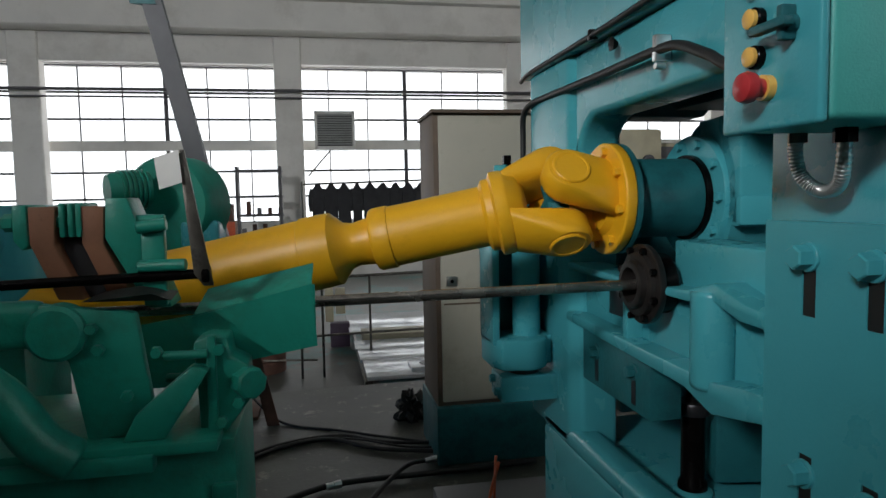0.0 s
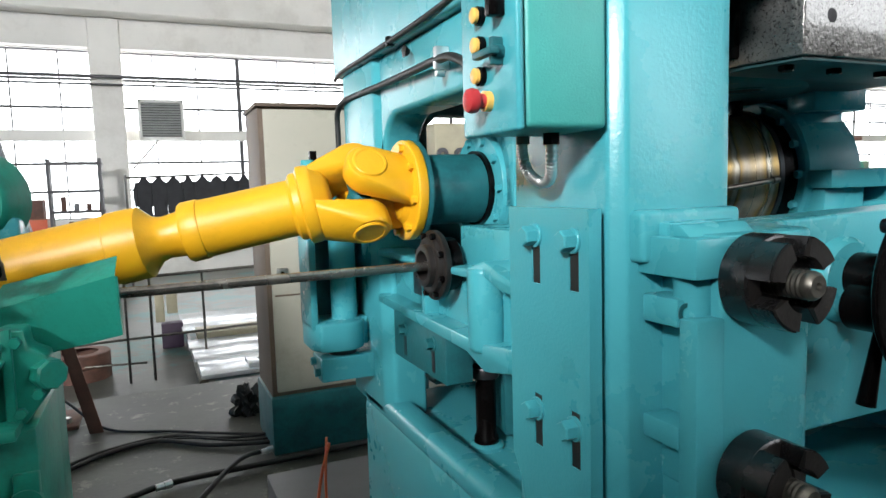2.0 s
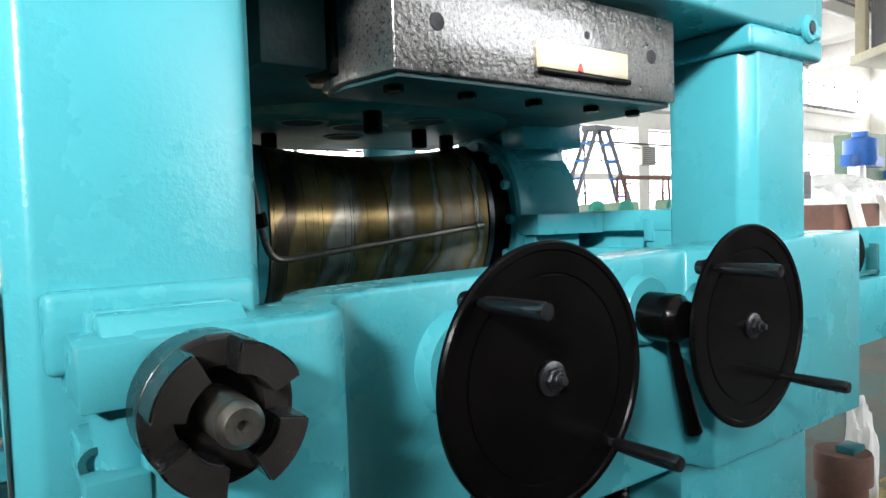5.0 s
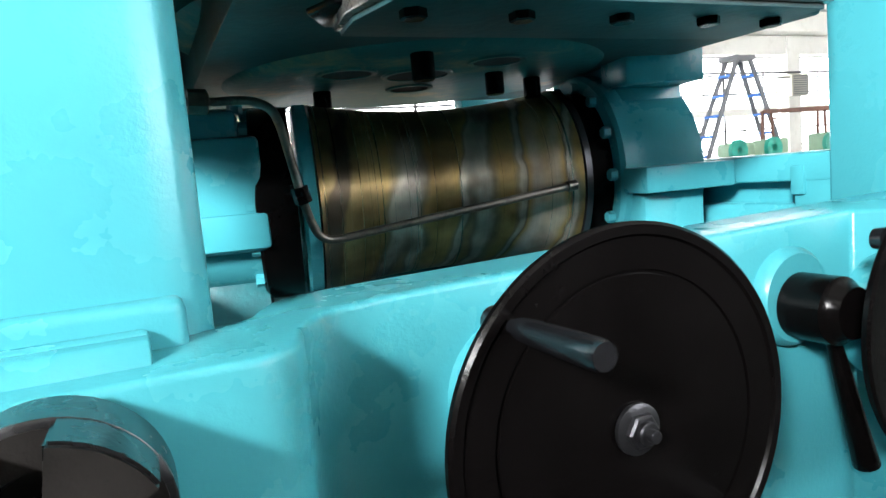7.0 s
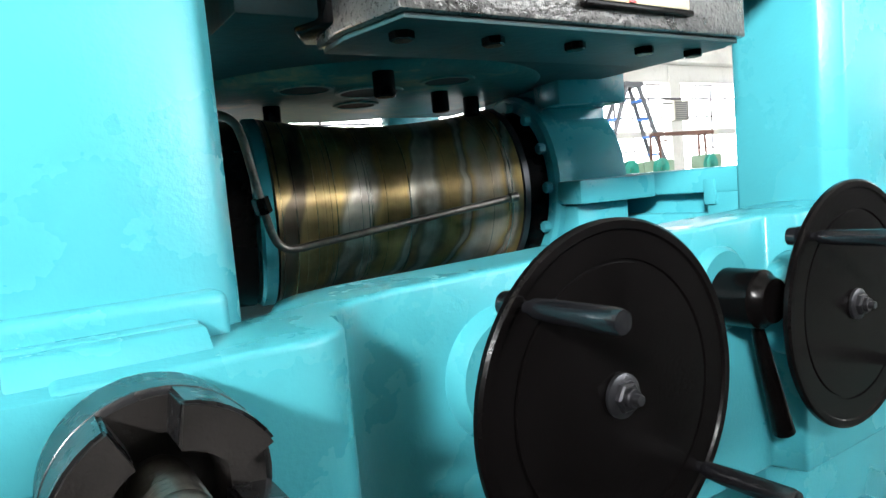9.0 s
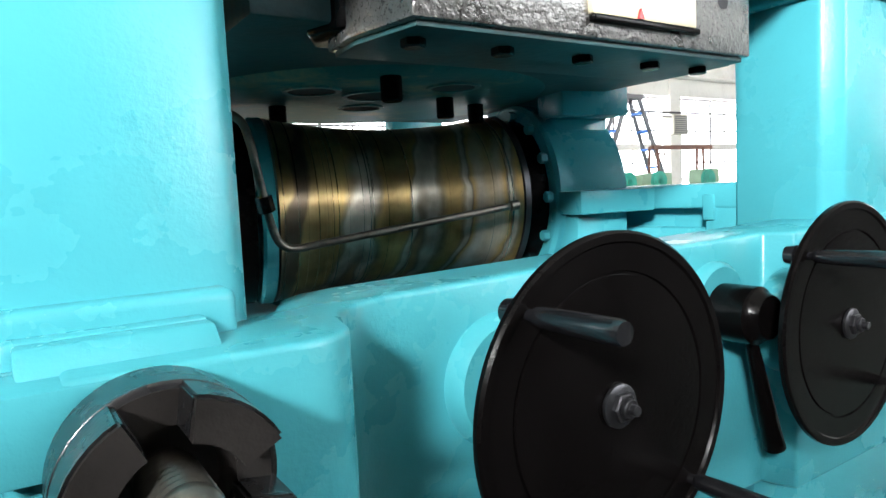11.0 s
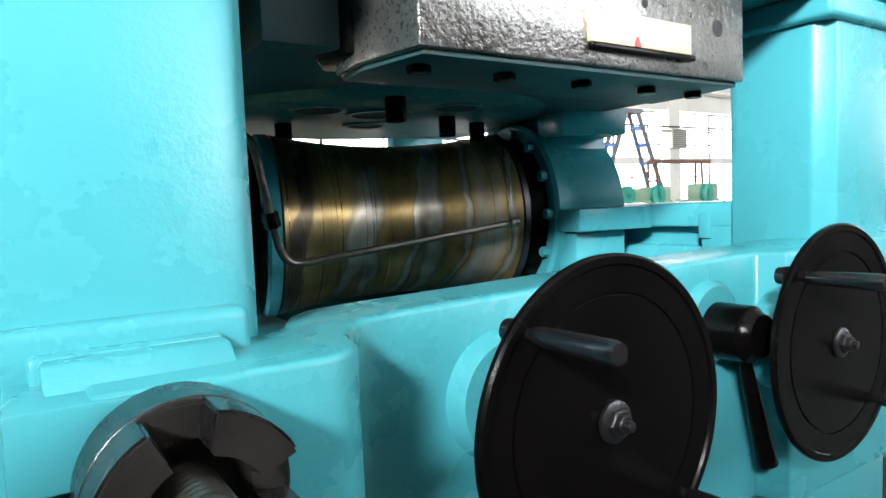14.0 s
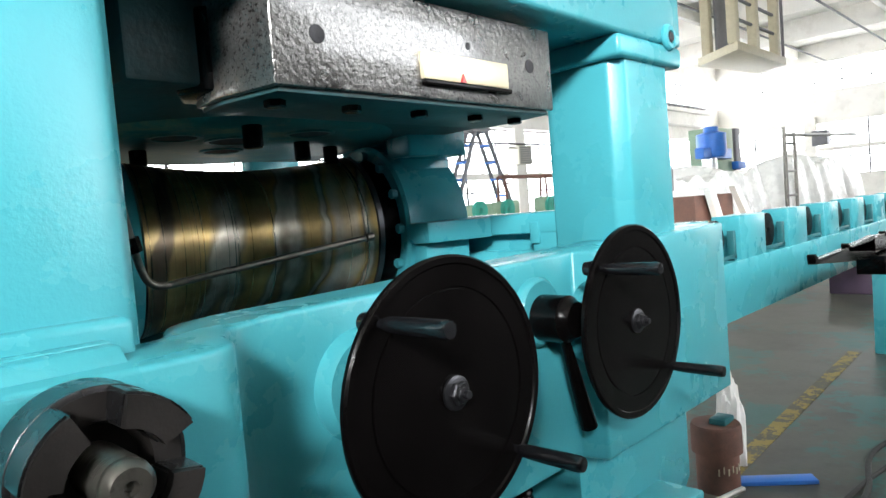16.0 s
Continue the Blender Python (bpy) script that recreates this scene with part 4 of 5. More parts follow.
roll_part("roll_body", [(-0.30, 0.19)] + [(-0.298 + 0.596 * i / 36, waist(-0.298 + 0.596 * i / 36)) for i in range(37)] + [(0.30, 0.19)], ROLL)
roll_part("end_ring", [(-0.335, 0.10), (-0.335, 0.217), (-0.328, 0.224), (-0.303, 0.224), (-0.300, 0.20)], TEAL, "teal edge ring")
roll_part("end_ring", [(0.300, 0.20), (0.303, 0.224), (0.318, 0.224), (0.322, 0.21), (0.322, 0.10)], BLUED)
roll_part("seal_flange", [(0.325, 0.12), (0.325, 0.205), (0.375, 0.215), (0.375, 0.10)], BLACK)
roll_part("seal_flange", [(-0.43, 0.10), (-0.43, 0.214), (-0.424, 0.22), (-0.345, 0.22), (-0.345, 0.10)], BLACK)
bolt_me = mesh_of("flange_bolt", hexagon((0, 0, 0), (-0.018, 0, 0), 0.014), TEAL)
for i in range(14):
    for s in (0.374, -0.43):
        o = new("flange_bolt", bolt_me)
        a = 2 * math.pi * i / 14
        o.location, o.parent = (s, 0.226 * math.cos(a) if s > 0 else 0.205 * math.cos(a), 0.226 * math.sin(a) if s > 0 else 0.205 * math.sin(a)), roll


def turned(name, bms, parent):
    for bm, mat in bms:
        bmesh.ops.transform(bm, matrix=RM, verts=bm.verts[:])
        part(name, bm, mat, parent)


bh = thing("bearing_housing", (2.12, 1.5, 0.9), "teal roll bearing housing with a projecting pad", "bearing housing", "roll bearing housings")
turned("body", [(lathe([(0.376, 0.10), (0.376, 0.245), (0.385, 0.255), (0.42, 0.255), (0.43, 0.235), (0.60, 0.235), (0.60, 0.0)], (0, 0, 0), (1, 0, 0), 48), TEAL)], bh)
turned("shoulder", [(prism([(-0.23, 0.02), (-0.19, 0.13), (-0.16, 0.15), (-0.16, 0.30), (0.2, 0.30), (0.2, 0.02)], "x", 0.42, 0.60, 0.008), TEAL)], bh)
turned("lug", [(box(0.40, 0.60, -0.25, -0.13, 0.20, 0.285, 0.006), TEAL)], bh)
turned("pad", [(box(0.38, 0.60, -0.345, -0.20, -0.045, 0.012, 0.006), TEAL)], bh)
turned("foot", [(prism([(-0.30, -0.045), (-0.22, -0.045), (-0.2, -0.8), (-0.28, -0.8)], "x", 0.40, 0.55, 0.006), TEAL)], bh)
turned("pin", [(hexagon((0.44, -0.17, 0.295), (0.44, -0.17, 0.315), 0.018), TEAL_DARK)], bh)
bh2 = thing("bearing_housing", (1.15, 1.7, 0.9), "teal roll bearing housing with a bolted cover", "bearing housing", "roll bearing housings")
turned("body", [(lathe([(-0.60, 0.0), (-0.60, 0.195), (-0.40, 0.195), (-0.395, 0.185), (-0.395, 0.1)], (0, 0, 0), (1, 0, 0), 48), TEAL)], bh2)
turned("cover", [(box(-0.60, -0.41, -0.215, 0.05, -0.09, 0.145, 0.012), TEAL)], bh2)
turned("cover_step", [(box(-0.60, -0.405, -0.222, 0.05, -0.085, -0.01, 0.008), TEAL)], bh2)
turned("rib", [(box(-0.60, -0.45, -0.19, 0.05, 0.14, 0.20, 0.008), TEAL)], bh2)
turned("bolt", [(hexagon((-0.45, -0.15, 0.195), (-0.45, -0.15, 0.225), 0.016), TEAL)], bh2)
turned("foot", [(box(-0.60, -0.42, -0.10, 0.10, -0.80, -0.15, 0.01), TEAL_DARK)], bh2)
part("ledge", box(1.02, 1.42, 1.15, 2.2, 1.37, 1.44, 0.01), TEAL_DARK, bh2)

# coolant pipe across the roll
cp = thing("coolant_pipe", (1.35, 1.4, 1.65), "thin steel lubrication pipe running across the roll", "pipe")
f0 = RC - RU * 0.31 + Vector((0, -0.225, 0))
f1 = RC + RU * 0.27 + Vector((0, -0.215, 0))
part("pipe", tube([(1.031, 1.314, 1.891), (1.121, 1.319, 1.887), (1.191, 1.319, 1.887), (1.229, 1.319, 1.871), (1.245, 1.322, 1.838), (1.259, 1.326, 1.773), (1.274, 1.334, 1.703), (1.291, 1.344, 1.648), (1.309, 1.348, 1.621), (1.341, 1.348, 1.613), (1.421, 1.334, 1.623), (1.846, 1.259, 1.675)], 0.0085, 12, 8), OILY, cp)
part("elbow_nut", hexagon((1.269, 1.332, 1.723), (1.277, 1.335, 1.691), 0.017), BLACK, cp)
part("union_nut", hexagon((1.086, 1.317, 1.889), (1.121, 1.319, 1.887), 0.023), OILY, cp)
part("end_plug", rod((1.836, 1.261, 1.674), (1.859, 1.257, 1.677), 0.012), OILY, cp)

tt = thing("turntable_head", (1.6, 1.43, 1.96), "dark teal upper turntable head with bored underside", "turntable")
TC = Vector((1.602, 1.423, -0.028))
# shade under the head is in this plate's near-black teal
part("slide_plate", box(1.12, 2.14, 0.88, 1.93, 1.949, 2.10, 0.006), SHADED_TEAL, tt, "dark teal slide plate over the roll")
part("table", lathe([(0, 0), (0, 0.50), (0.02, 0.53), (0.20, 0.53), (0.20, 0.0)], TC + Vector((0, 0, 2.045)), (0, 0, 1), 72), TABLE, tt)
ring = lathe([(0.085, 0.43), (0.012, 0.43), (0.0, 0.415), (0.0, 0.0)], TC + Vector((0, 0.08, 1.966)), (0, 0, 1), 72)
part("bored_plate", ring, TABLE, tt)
for dx, dy, r in ((-0.212, -0.08, 0.050), (-0.052, -0.058, 0.064), (0.058, -0.205, 0.048), (0.005, 0.13, 0.046)):
    c = TC + Vector((dx, dy, 1.965))
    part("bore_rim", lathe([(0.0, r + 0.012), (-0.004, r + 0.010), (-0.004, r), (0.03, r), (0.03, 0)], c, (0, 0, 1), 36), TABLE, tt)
    # flat dark disc across the rim paints the bore's inner shade
    part("bore_shade", lathe([(-0.002, r), (-0.002, 0)], c, (0, 0, 1), 36), CLOTH_HOLE_DARK, tt, "flat dark disc for the shade in a bored hole")
for dx, dy in ((-0.20, 0.165), (-0.13, -0.27), (0.133, -0.058), (0.28, 0.02)):
    c = TC + Vector((dx, dy, 1.968))
    part("cap_screw", rod(c, c - Vector((0, 0, 0.05)), 0.021, 20), BLACK, tt)

sc = thing("scale_block", (1.62, 0.80, 1.92), "black chipped-paint front block with a brass angle scale", "block")
part("block", prism([(1.268, 0.727), (1.957, 0.727), (1.98, 0.86), (1.97, 0.95), (1.255, 0.95), (1.245, 0.86)], "z", 1.925, 2.095, 0.004), BLACK_ROUGH, sc)
# plate added to cover bright reflections; its dark colour gives the underside shade
part("underside_shade", prism([(1.278, 0.737), (1.947, 0.737), (1.965, 0.86), (1.965, 0.94), (1.262, 0.94), (1.255, 0.86)], "z", 1.917, 1.9248, 0.001), SHADED_TEAL, sc, "dark teal plate added to shade the block's underside")
part("wing", prism([(1.40, 0.99), (1.25, 0.99), (1.215, 0.93), (1.235, 0.87), (1.30, 0.83)], "z", 1.94, 2.07, 0.006), BLACK, sc)
part("scale_plate", box(1.560, 1.795, 0.718, 0.7295, 1.957, 2.006, 0.002), BRASS, sc, "polished brass scale plate")
part("pointer", prism([(1.652, 1.957), (1.664, 1.957), (1.658, 1.973)], "y", 0.713, 0.7175), RED, sc, "small red pointer")
part("scale_lip", box(1.562, 1.80, 0.714, 0.729, 1.947, 1.956, 0.002), BLACK, sc)
# threaded holes are flat discs, their inner shade painted dark
for x, z in ((1.348, 2.006), (1.879, 2.012)):
    part("threaded_hole", lathe([(0, 0.0145), (-0.0008, 0.0135), (-0.0006, 0)], (x, 0.7268, z), (0, 1, 0), 20), CLOTH_HOLE_DARK, sc)
part("threaded_hole", lathe([(0, 0.0075), (-0.0008, 0.007), (-0.0006, 0)], (1.69, 0.7268, 2.03), (0, 1, 0), 16), CLOTH_HOLE_DARK, sc)
for x in (1.31, 1.46, 1.62, 1.78, 1.91):
    part("bolt", hexagon((x, 0.80, 1.926), (x, 0.80, 1.905), 0.017), BLACK, sc)
# ---- feed unit: the green stand with clamp, trough and motor ----
FZ = -0.30
fu = thing("feed_stand", (-0.35, 1.4, 0), "chipped green welded feed stand beside the machine", "stand")
st = box(-0.86, -0.165, 1.29, 1.62, 0.0, 1.235, 0.006)
part("stand_box", st, GREEN, fu)
part("deck", box(-0.88, -0.19, 1.24, 1.64, 1.228, 1.250, 0.005), GREEN, fu)
part("front_lip", box(-0.88, -0.30, 1.225, 1.26, 1.205, 1.235, 0.004), GREEN, fu)
part("side_plate", prism([(-0.50, 1.508), (-0.335, 1.485), (-0.305, 1.25), (-0.43, 1.25), (-0.455, 1.40), (-0.50, 1.42)], "y", 1.30, 1.325, 0.004), GREEN, fu)
part("cross_bar", box(-0.92, -0.50, 1.30, 1.36, 1.424, 1.512, 0.02, 3), GREEN, fu)
part("round_boss", rod((-0.47, 1.28, 1.455), (-0.47, 1.34, 1.455), 0.052, 28), GREEN, fu)
part("arm_tube", tube([(-0.80, 1.22, 1.62), (-0.66, 1.21, 1.46), (-0.53, 1.20, 1.37), (-0.475, 1.20, 1.29), (-0.43, 1.22, 1.245)], 0.038, 18, 6), GREEN, fu)
part("gusset", prism([(-0.36, 1.252), (-0.335, 1.30), (-0.235, 1.385), (-0.205, 1.375), (-0.285, 1.252)], "y", 1.262, 1.30, 0.004), GREEN, fu)
rb = thing("end_bracket", (-0.19, 1.33, 1.235), "green cast end bracket with bolt bosses", "bracket")
part("casting", prism([(-0.232, 1.245), (-0.238, 1.42), (-0.215, 1.43), (-0.175, 1.427), (-0.17, 1.39), (-0.138, 1.372), (-0.136, 1.30), (-0.185, 1.236)], "y", 1.315, 1.40, 0.006), GREEN, rb)
part("rib", prism([(-0.215, 1.25), (-0.212, 1.434), (-0.196, 1.434), (-0.196, 1.25)], "y", 1.30, 1.32, 0.003), GREEN, rb)
part("boss", rod((-0.15, 1.335, 1.335), (-0.128, 1.30, 1.335), 0.032, 8), GREEN, rb)
for x, z in ((-0.19, 1.405), (-0.158, 1.298), (-0.19, 1.262)):
    part("bolt", hexagon((x, 1.318, z), (x, 1.298, z), 0.012), GREEN, rb)
for x, z in ((-0.40, 1.42), (-0.41, 1.46), (-0.355, 1.33), (-0.30, 1.41)):
    part("bolt", hexagon((x, 1.302, z), (x, 1.283, z), 0.011), GREEN, fu)
for i, (x, y) in enumerate(((-0.24, 1.30), (-0.27, 1.45))):
    part("stud", rod((x - 0.05, y, 1.40 - 0.08 * i), (x + 0.03, y, 1.40 - 0.08 * i), 0.009), GREEN, fu)
part("tab", box(-0.21, -0.165, 1.275, 1.30, 1.10, 1.15, 0.004), GREEN, fu)
part("foot_eye", lathe([(0, 0.012), (0, 0.03), (0.02, 0.03), (0.02, 0.012)], (-0.19, 1.29, 1.09), (0, -1, 0), 20), GREEN, fu)

tr = thing("feed_trough", (-0.13, 1.45, 1.38), "green folded sheet trough under the bar", "trough")
part("front_sheet", prism([(-0.258, 1.452), (-0.012, 1.512), (-0.004, 1.378), (-0.165, 1.352), (-0.252, 1.372)], "y", 1.415, 1.421), GREEN, tr)
part("top_sheet", hull([(-0.255, 1.417, 1.455), (-0.012, 1.417, 1.512), (-0.008, 1.50, 1.548), (-0.235, 1.50, 1.500), (-0.255, 1.42, 1.450), (-0.012, 1.42, 1.507), (-0.008, 1.50, 1.542), (-0.235, 1.50, 1.494)]), GREEN, tr)
part("end_sheet", prism([(1.417, 1.51), (1.417, 1.38), (1.53, 1.36), (1.53, 1.43)], "x", -0.012, -0.006), GREEN, tr)
part("support", box(-0.24, -0.19, 1.42, 1.50, 1.24, 1.44, 0.004), GREEN, tr)

cl = thing("bar_clamp", (-0.42, 1.45, 1.50), "green screw clamp with slanting brown hardwood jaws", "clamp")


def slant(x0, x1, name, mat, y0, y1, z_top=1.685):
    pts = [(x0, z_top), (x1, z_top), (x1 - 0.005, z_top - 0.075), (x1 + 0.045, 1.50), (x0 + 0.045, 1.502), (x0, z_top - 0.072)]
    part(name, prism(pts, "y", y0, y1, 0.003), mat, cl)


slant(-0.546, -0.497, "jaw", BROWN_WOOD, 1.40, 1.50)
slant(-0.452, -0.408, "jaw", BROWN_WOOD, 1.40, 1.50)
part("spacer", prism([(-0.495, 1.69), (-0.454, 1.69), (-0.454, 1.62), (-0.41, 1.50), (-0.455, 1.50), (-0.495, 1.60)], "y", 1.43, 1.52, 0.003), CLOTH_HOLE_DARK, cl)
for x in (-0.49, -0.474, -0.46):
    part("leaf", box(x, x + 0.010, 1.395, 1.50, 1.625, 1.692, 0.003), GREEN, cl)
part("end_plate", prism([(-0.575, 1.69), (-0.548, 1.69), (-0.548, 1.61), (-0.56, 1.60), (-0.575, 1.62)], "y", 1.40, 1.50, 0.004), GREEN, cl)
part("end_plate", prism([(-0.406, 1.70), (-0.365, 1.70), (-0.345, 1.64), (-0.29, 1.478), (-0.335, 1.478), (-0.41, 1.62)], "y", 1.40, 1.50, 0.004), GREEN, cl)
part("nut", hexagon((-0.595, 1.42, 1.655), (-0.575, 1.42, 1.655), 0.018), GREEN, cl)
part("screw", rod((-0.62, 1.42, 1.655), (-0.30, 1.42, 1.655), 0.011), GREEN, cl)
part("arm", box(-0.336, -0.292, 1.37, 1.39, 1.486, 1.642, 0.004), GREEN, cl)
part("pin", rod((-0.34, 1.36, 1.642), (-0.285, 1.36, 1.647), 0.012), GREEN, cl)
part("pin", rod((-0.34, 1.36, 1.566), (-0.25, 1.35, 1.568), 0.012), GREEN, cl)
part("black_rod", rod((-0.75, 1.36, 1.535), (-0.205, 1.36, 1.548), 0.010), BLACK, cl)
part("collar", rod((-0.222, 1.36, 1.545), (-0.207, 1.36, 1.545), 0.020), BLACK, cl)
part("lever", prism([(-0.255, 1.79), (-0.243, 1.79), (-0.200, 1.525), (-0.218, 1.525), (-0.236, 1.55)], "y", 1.345, 1.353, 0.001), OILY, cl)
part("paper_tag", hull([(-0.298, 1.343, 1.775), (-0.252, 1.338, 1.789), (-0.248, 1.338, 1.727), (-0.291, 1.343, 1.714), (-0.298, 1.344, 1.775), (-0.252, 1.339, 1.789), (-0.248, 1.339, 1.727), (-0.291, 1.344, 1.714)]), WHITE, cl, "blank white paper tag")
single("black_sheet", hull([(-0.42, 1.28, 1.512), (-0.30, 1.28, 1.522), (-0.27, 1.30, 1.506), (-0.42, 1.42, 1.514), (-0.28, 1.42, 1.508), (-0.33, 1.33, 1.532)]), RUBBER, "crumpled black rubber sheet on the stand", "sheet", base=(-0.35, 1.35, 1.508))

mt = thing("gear_motor", (-0.6, 2.6, 0.0), "green finned electric motor on a round gear case", "motor")
part("motor_body", lathe([(0, 0), (0, 0.055), (0.02, 0.062), (0.14, 0.062), (0.14, 0)], (-0.72, 2.50, 1.735), (0.86, 0.5, 0.05), 28), GREEN, mt)
for i in range(6):
    part("fin", lathe([(0, 0.06), (0, 0.072), (0.006, 0.072), (0.006, 0.06)], Vector((-0.72, 2.50, 1.735)) + Vector((0.86, 0.5, 0.05)).normalized() * (0.04 + 0.016 * i), (0.86, 0.5, 0.05), 24), GREEN, mt)
part("gear_case", lathe([(0, 0), (0, 0.17), (0.02, 0.185), (0.16, 0.185), (0.18, 0.16), (0.18, 0)], (-0.56, 2.62, 1.68), (0.35, 0.9, 0), 36), GREEN, mt)
part("pedestal", prism([(-0.72, 1.34), (-0.33, 1.34), (-0.33, 0.0), (-0.78, 0.0)], "y", 2.62, 3.12, 0.01), GREEN, mt)
part("cover", box(-0.50, -0.36, 2.58, 2.80, 1.50, 1.62, 0.02, 3), TEAL, mt)
gb = thing("gear_box", (-0.95, 2.05, 0), "bright teal gear box casting on a pedestal", "gear box")
part("case", box(-1.3, -0.775, 1.98, 2.40, 1.30, 1.69, 0.04, 3), TEAL, gb)
part("lobe", rod((-0.93, 1.97, 1.60), (-0.93, 2.1, 1.60), 0.10, 28), TEAL, gb)
part("pedestal", box(-1.25, -0.82, 2.02, 2.36, 0.0, 1.32, 0.01), GREEN, gb)
single("leaning_channel", hull([(-0.71, 3.0, 2.62), (-0.63, 3.0, 2.62), (-0.71, 3.06, 2.62), (-0.63, 3.06, 2.62), (-0.42, 3.0, 1.34), (-0.34, 3.0, 1.34), (-0.42, 3.06, 1.34), (-0.34, 3.06, 1.34)]), GREY_BOX, "tall grey steel bar leaning over the drive", "steel bar", base=(-0.38, 3.03, 1.34))
single("bar_tip", hull([(-0.755, 2.995, 2.78), (-0.70, 2.995, 2.78), (-0.735, 3.0, 2.52), (-0.63, 2.995, 2.52), (-0.755, 3.07, 2.78), (-0.63, 3.07, 2.52)]), TEAL_DARK, "teal-painted tip of the leaning bar", "bar", base=(-0.69, 3.0, 2.52))

# ---- behind the shaft: cabinet, slab clutter, racks ----
ec = thing("electrical_cabinet", (1.15, 4.25, 0), "tall beige electrical cabinet on a dark green plinth", "cabinet")
part("body", box(0.715, 1.75, 4.02, 4.55, 0.36, 2.22, 0.006), BROWN_EDGE, ec)
part("door", box(0.745, 1.75, 3.995, 4.02, 0.40, 2.19, 0.006), BEIGE, ec)
part("top_edge", box(0.70, 1.76, 3.985, 4.56, 2.205, 2.228, 0.003), BROWN_EDGE, ec)
part("plinth", box(0.70, 1.78, 3.97, 4.56, 0.0, 0.37, 0.006), TEAL_DARK, ec)
part("latch", box(0.775, 0.845, 3.982, 3.996, 1.14, 1.20, 0.004), STEEL, ec)
part("latch_knob", rod((0.81, 3.984, 1.17), (0.81, 3.966, 1.17), 0.011), BLACK, ec)
part("seam", box(0.76, 1.75, 3.990, 3.996, 1.02, 1.03, 0), BROWN_EDGE, ec)
for i in range(9):
    part("rivet", rod((0.735, 3.998 + 0.02, 0.5 + 0.19 * i), (0.735, 4.008, 0.5 + 0.19 * i), 0.006, 8), BROWN_EDGE, ec)


def rumple(c, size, seed, crease=1.0):
    """A crumpled heap: a fine ball pushed in and out by noise and set flat on its base."""
    b = bmesh.new()
    bmesh.ops.create_icosphere(b, subdivisions=4, radius=1)
    for v in b.verts:
        d = v.co.normalized()
        k = 0.72 + crease * (0.55 * noise.noise(d * 2.3 + Vector((seed, 0, 0))) + 0.25 * noise.noise(d * 6 + Vector((0, seed, 0))))
        v.co = Vector((d.x * size[0] * k, d.y * size[1] * k, max(-0.25, d.z * k) * size[2]))
        v.co += Vector(c) + Vector((0, 0, 0.25 * size[2]))
    return b


single("black_bag", rumple((0.66, 4.90, 0.0), (0.15, 0.13, 0.20), 3.1), RUBBER, "crumpled shiny black bag lying on the slab", "bag", base=(0.66, 4.90, 0.0))
wr = thing("wrench", (0.9, 4.5, 0.0), "bright steel open-end wrench lying on the slab", "wrench")
part("shank", hull([(0.80, 4.50, 0.003), (0.80, 4.53, 0.003), (1.05, 4.47, 0.003), (1.05, 4.485, 0.003), (0.80, 4.50, 0.015), (0.80, 4.53, 0.015), (1.05, 4.47, 0.013), (1.05, 4.485, 0.013)]), STEEL, wr)
part("jaw", prism([(0.81, 4.495), (0.81, 4.545), (0.765, 4.565), (0.775, 4.53), (0.755, 4.515), (0.765, 4.485)], "z", 0.002, 0.018, 0.002), STEEL, wr)


def hose(name, pts, r, mat, label, fitting=None):
    h = thing(name, (pts[0][0], pts[0][1], 0), label, "hose", "hoses on the slab")
    part("sheath", tube(pts, r, 10, 8), mat, h)
    if fitting:
        a, b = Vector(fitting[0]), Vector(fitting[1])
        part("fitting", lathe([(0, 0), (0, r * 1.15), (0.045, r * 1.15), (0.047, r * 1.35), (0.09, r * 1.35), (0.09, 0)], a, b - a, 8), CHROME, h)


hose("hydraulic_hose", [(-0.9, 4.15, 0.02), (-0.62, 4.2, 0.02), (-0.3, 4.48, 0.02), (0.03, 4.56, 0.02), (0.37, 4.3, 0.02), (0.9, 4.12, 0.03), (1.4, 4.1, 0.05)], 0.015, RUBBER, "thick black hydraulic hose across the slab")
hose("hydraulic_hose", [(-0.9, 4.25, 0.02), (-0.6, 4.32, 0.02), (-0.28, 4.55, 0.02), (0.1, 4.62, 0.02), (0.45, 4.40, 0.02), (1.0, 4.28, 0.03), (1.5, 4.2, 0.04)], 0.012, RUBBER, "black hydraulic hose beside its twin")
hose("hydraulic_hose", [(-0.35, 3.55, 0.03), (-0.1, 3.72, 0.03), (0.12, 3.80, 0.03), (0.7, 3.82, 0.03), (1.3, 3.85, 0.03)], 0.018, RUBBER, "black hydraulic hose with a crimped steel fitting", ((0.0, 3.76, 0.03), (0.1, 3.79, 0.03)))
hose("hydraulic_hose", [(0.15, 3.35, 0.03), (0.35, 3.68, 0.06), (0.5, 3.92, 0.05), (0.64, 4.02, 0.03), (1.0, 4.10, 0.03), (1.4, 4.15, 0.03)], 0.015, RUBBER, "black hydraulic hose with a crimped steel fitting", ((0.62, 4.005, 0.03), (0.72, 4.04, 0.03)))
hose("cable", [(-0.9, 4.05, 0.012), (-0.55, 4.35, 0.012), (-0.2, 4.62, 0.012), (0.2, 4.5, 0.03), (0.6, 4.25, 0.03), (1.3, 4.2, 0.012)], 0.008, RUBBER, "thin black cable among the hoses")
hose("cable", [(-0.75, 5.6, 0.25), (-0.55, 5.25, 0.16), (-0.3, 5.0, 0.015), (0.1, 4.75, 0.012), (0.4, 4.55, 0.012), (0.8, 4.3, 0.012)], 0.010, RUBBER, "thin black cable drooping from the feed stand")
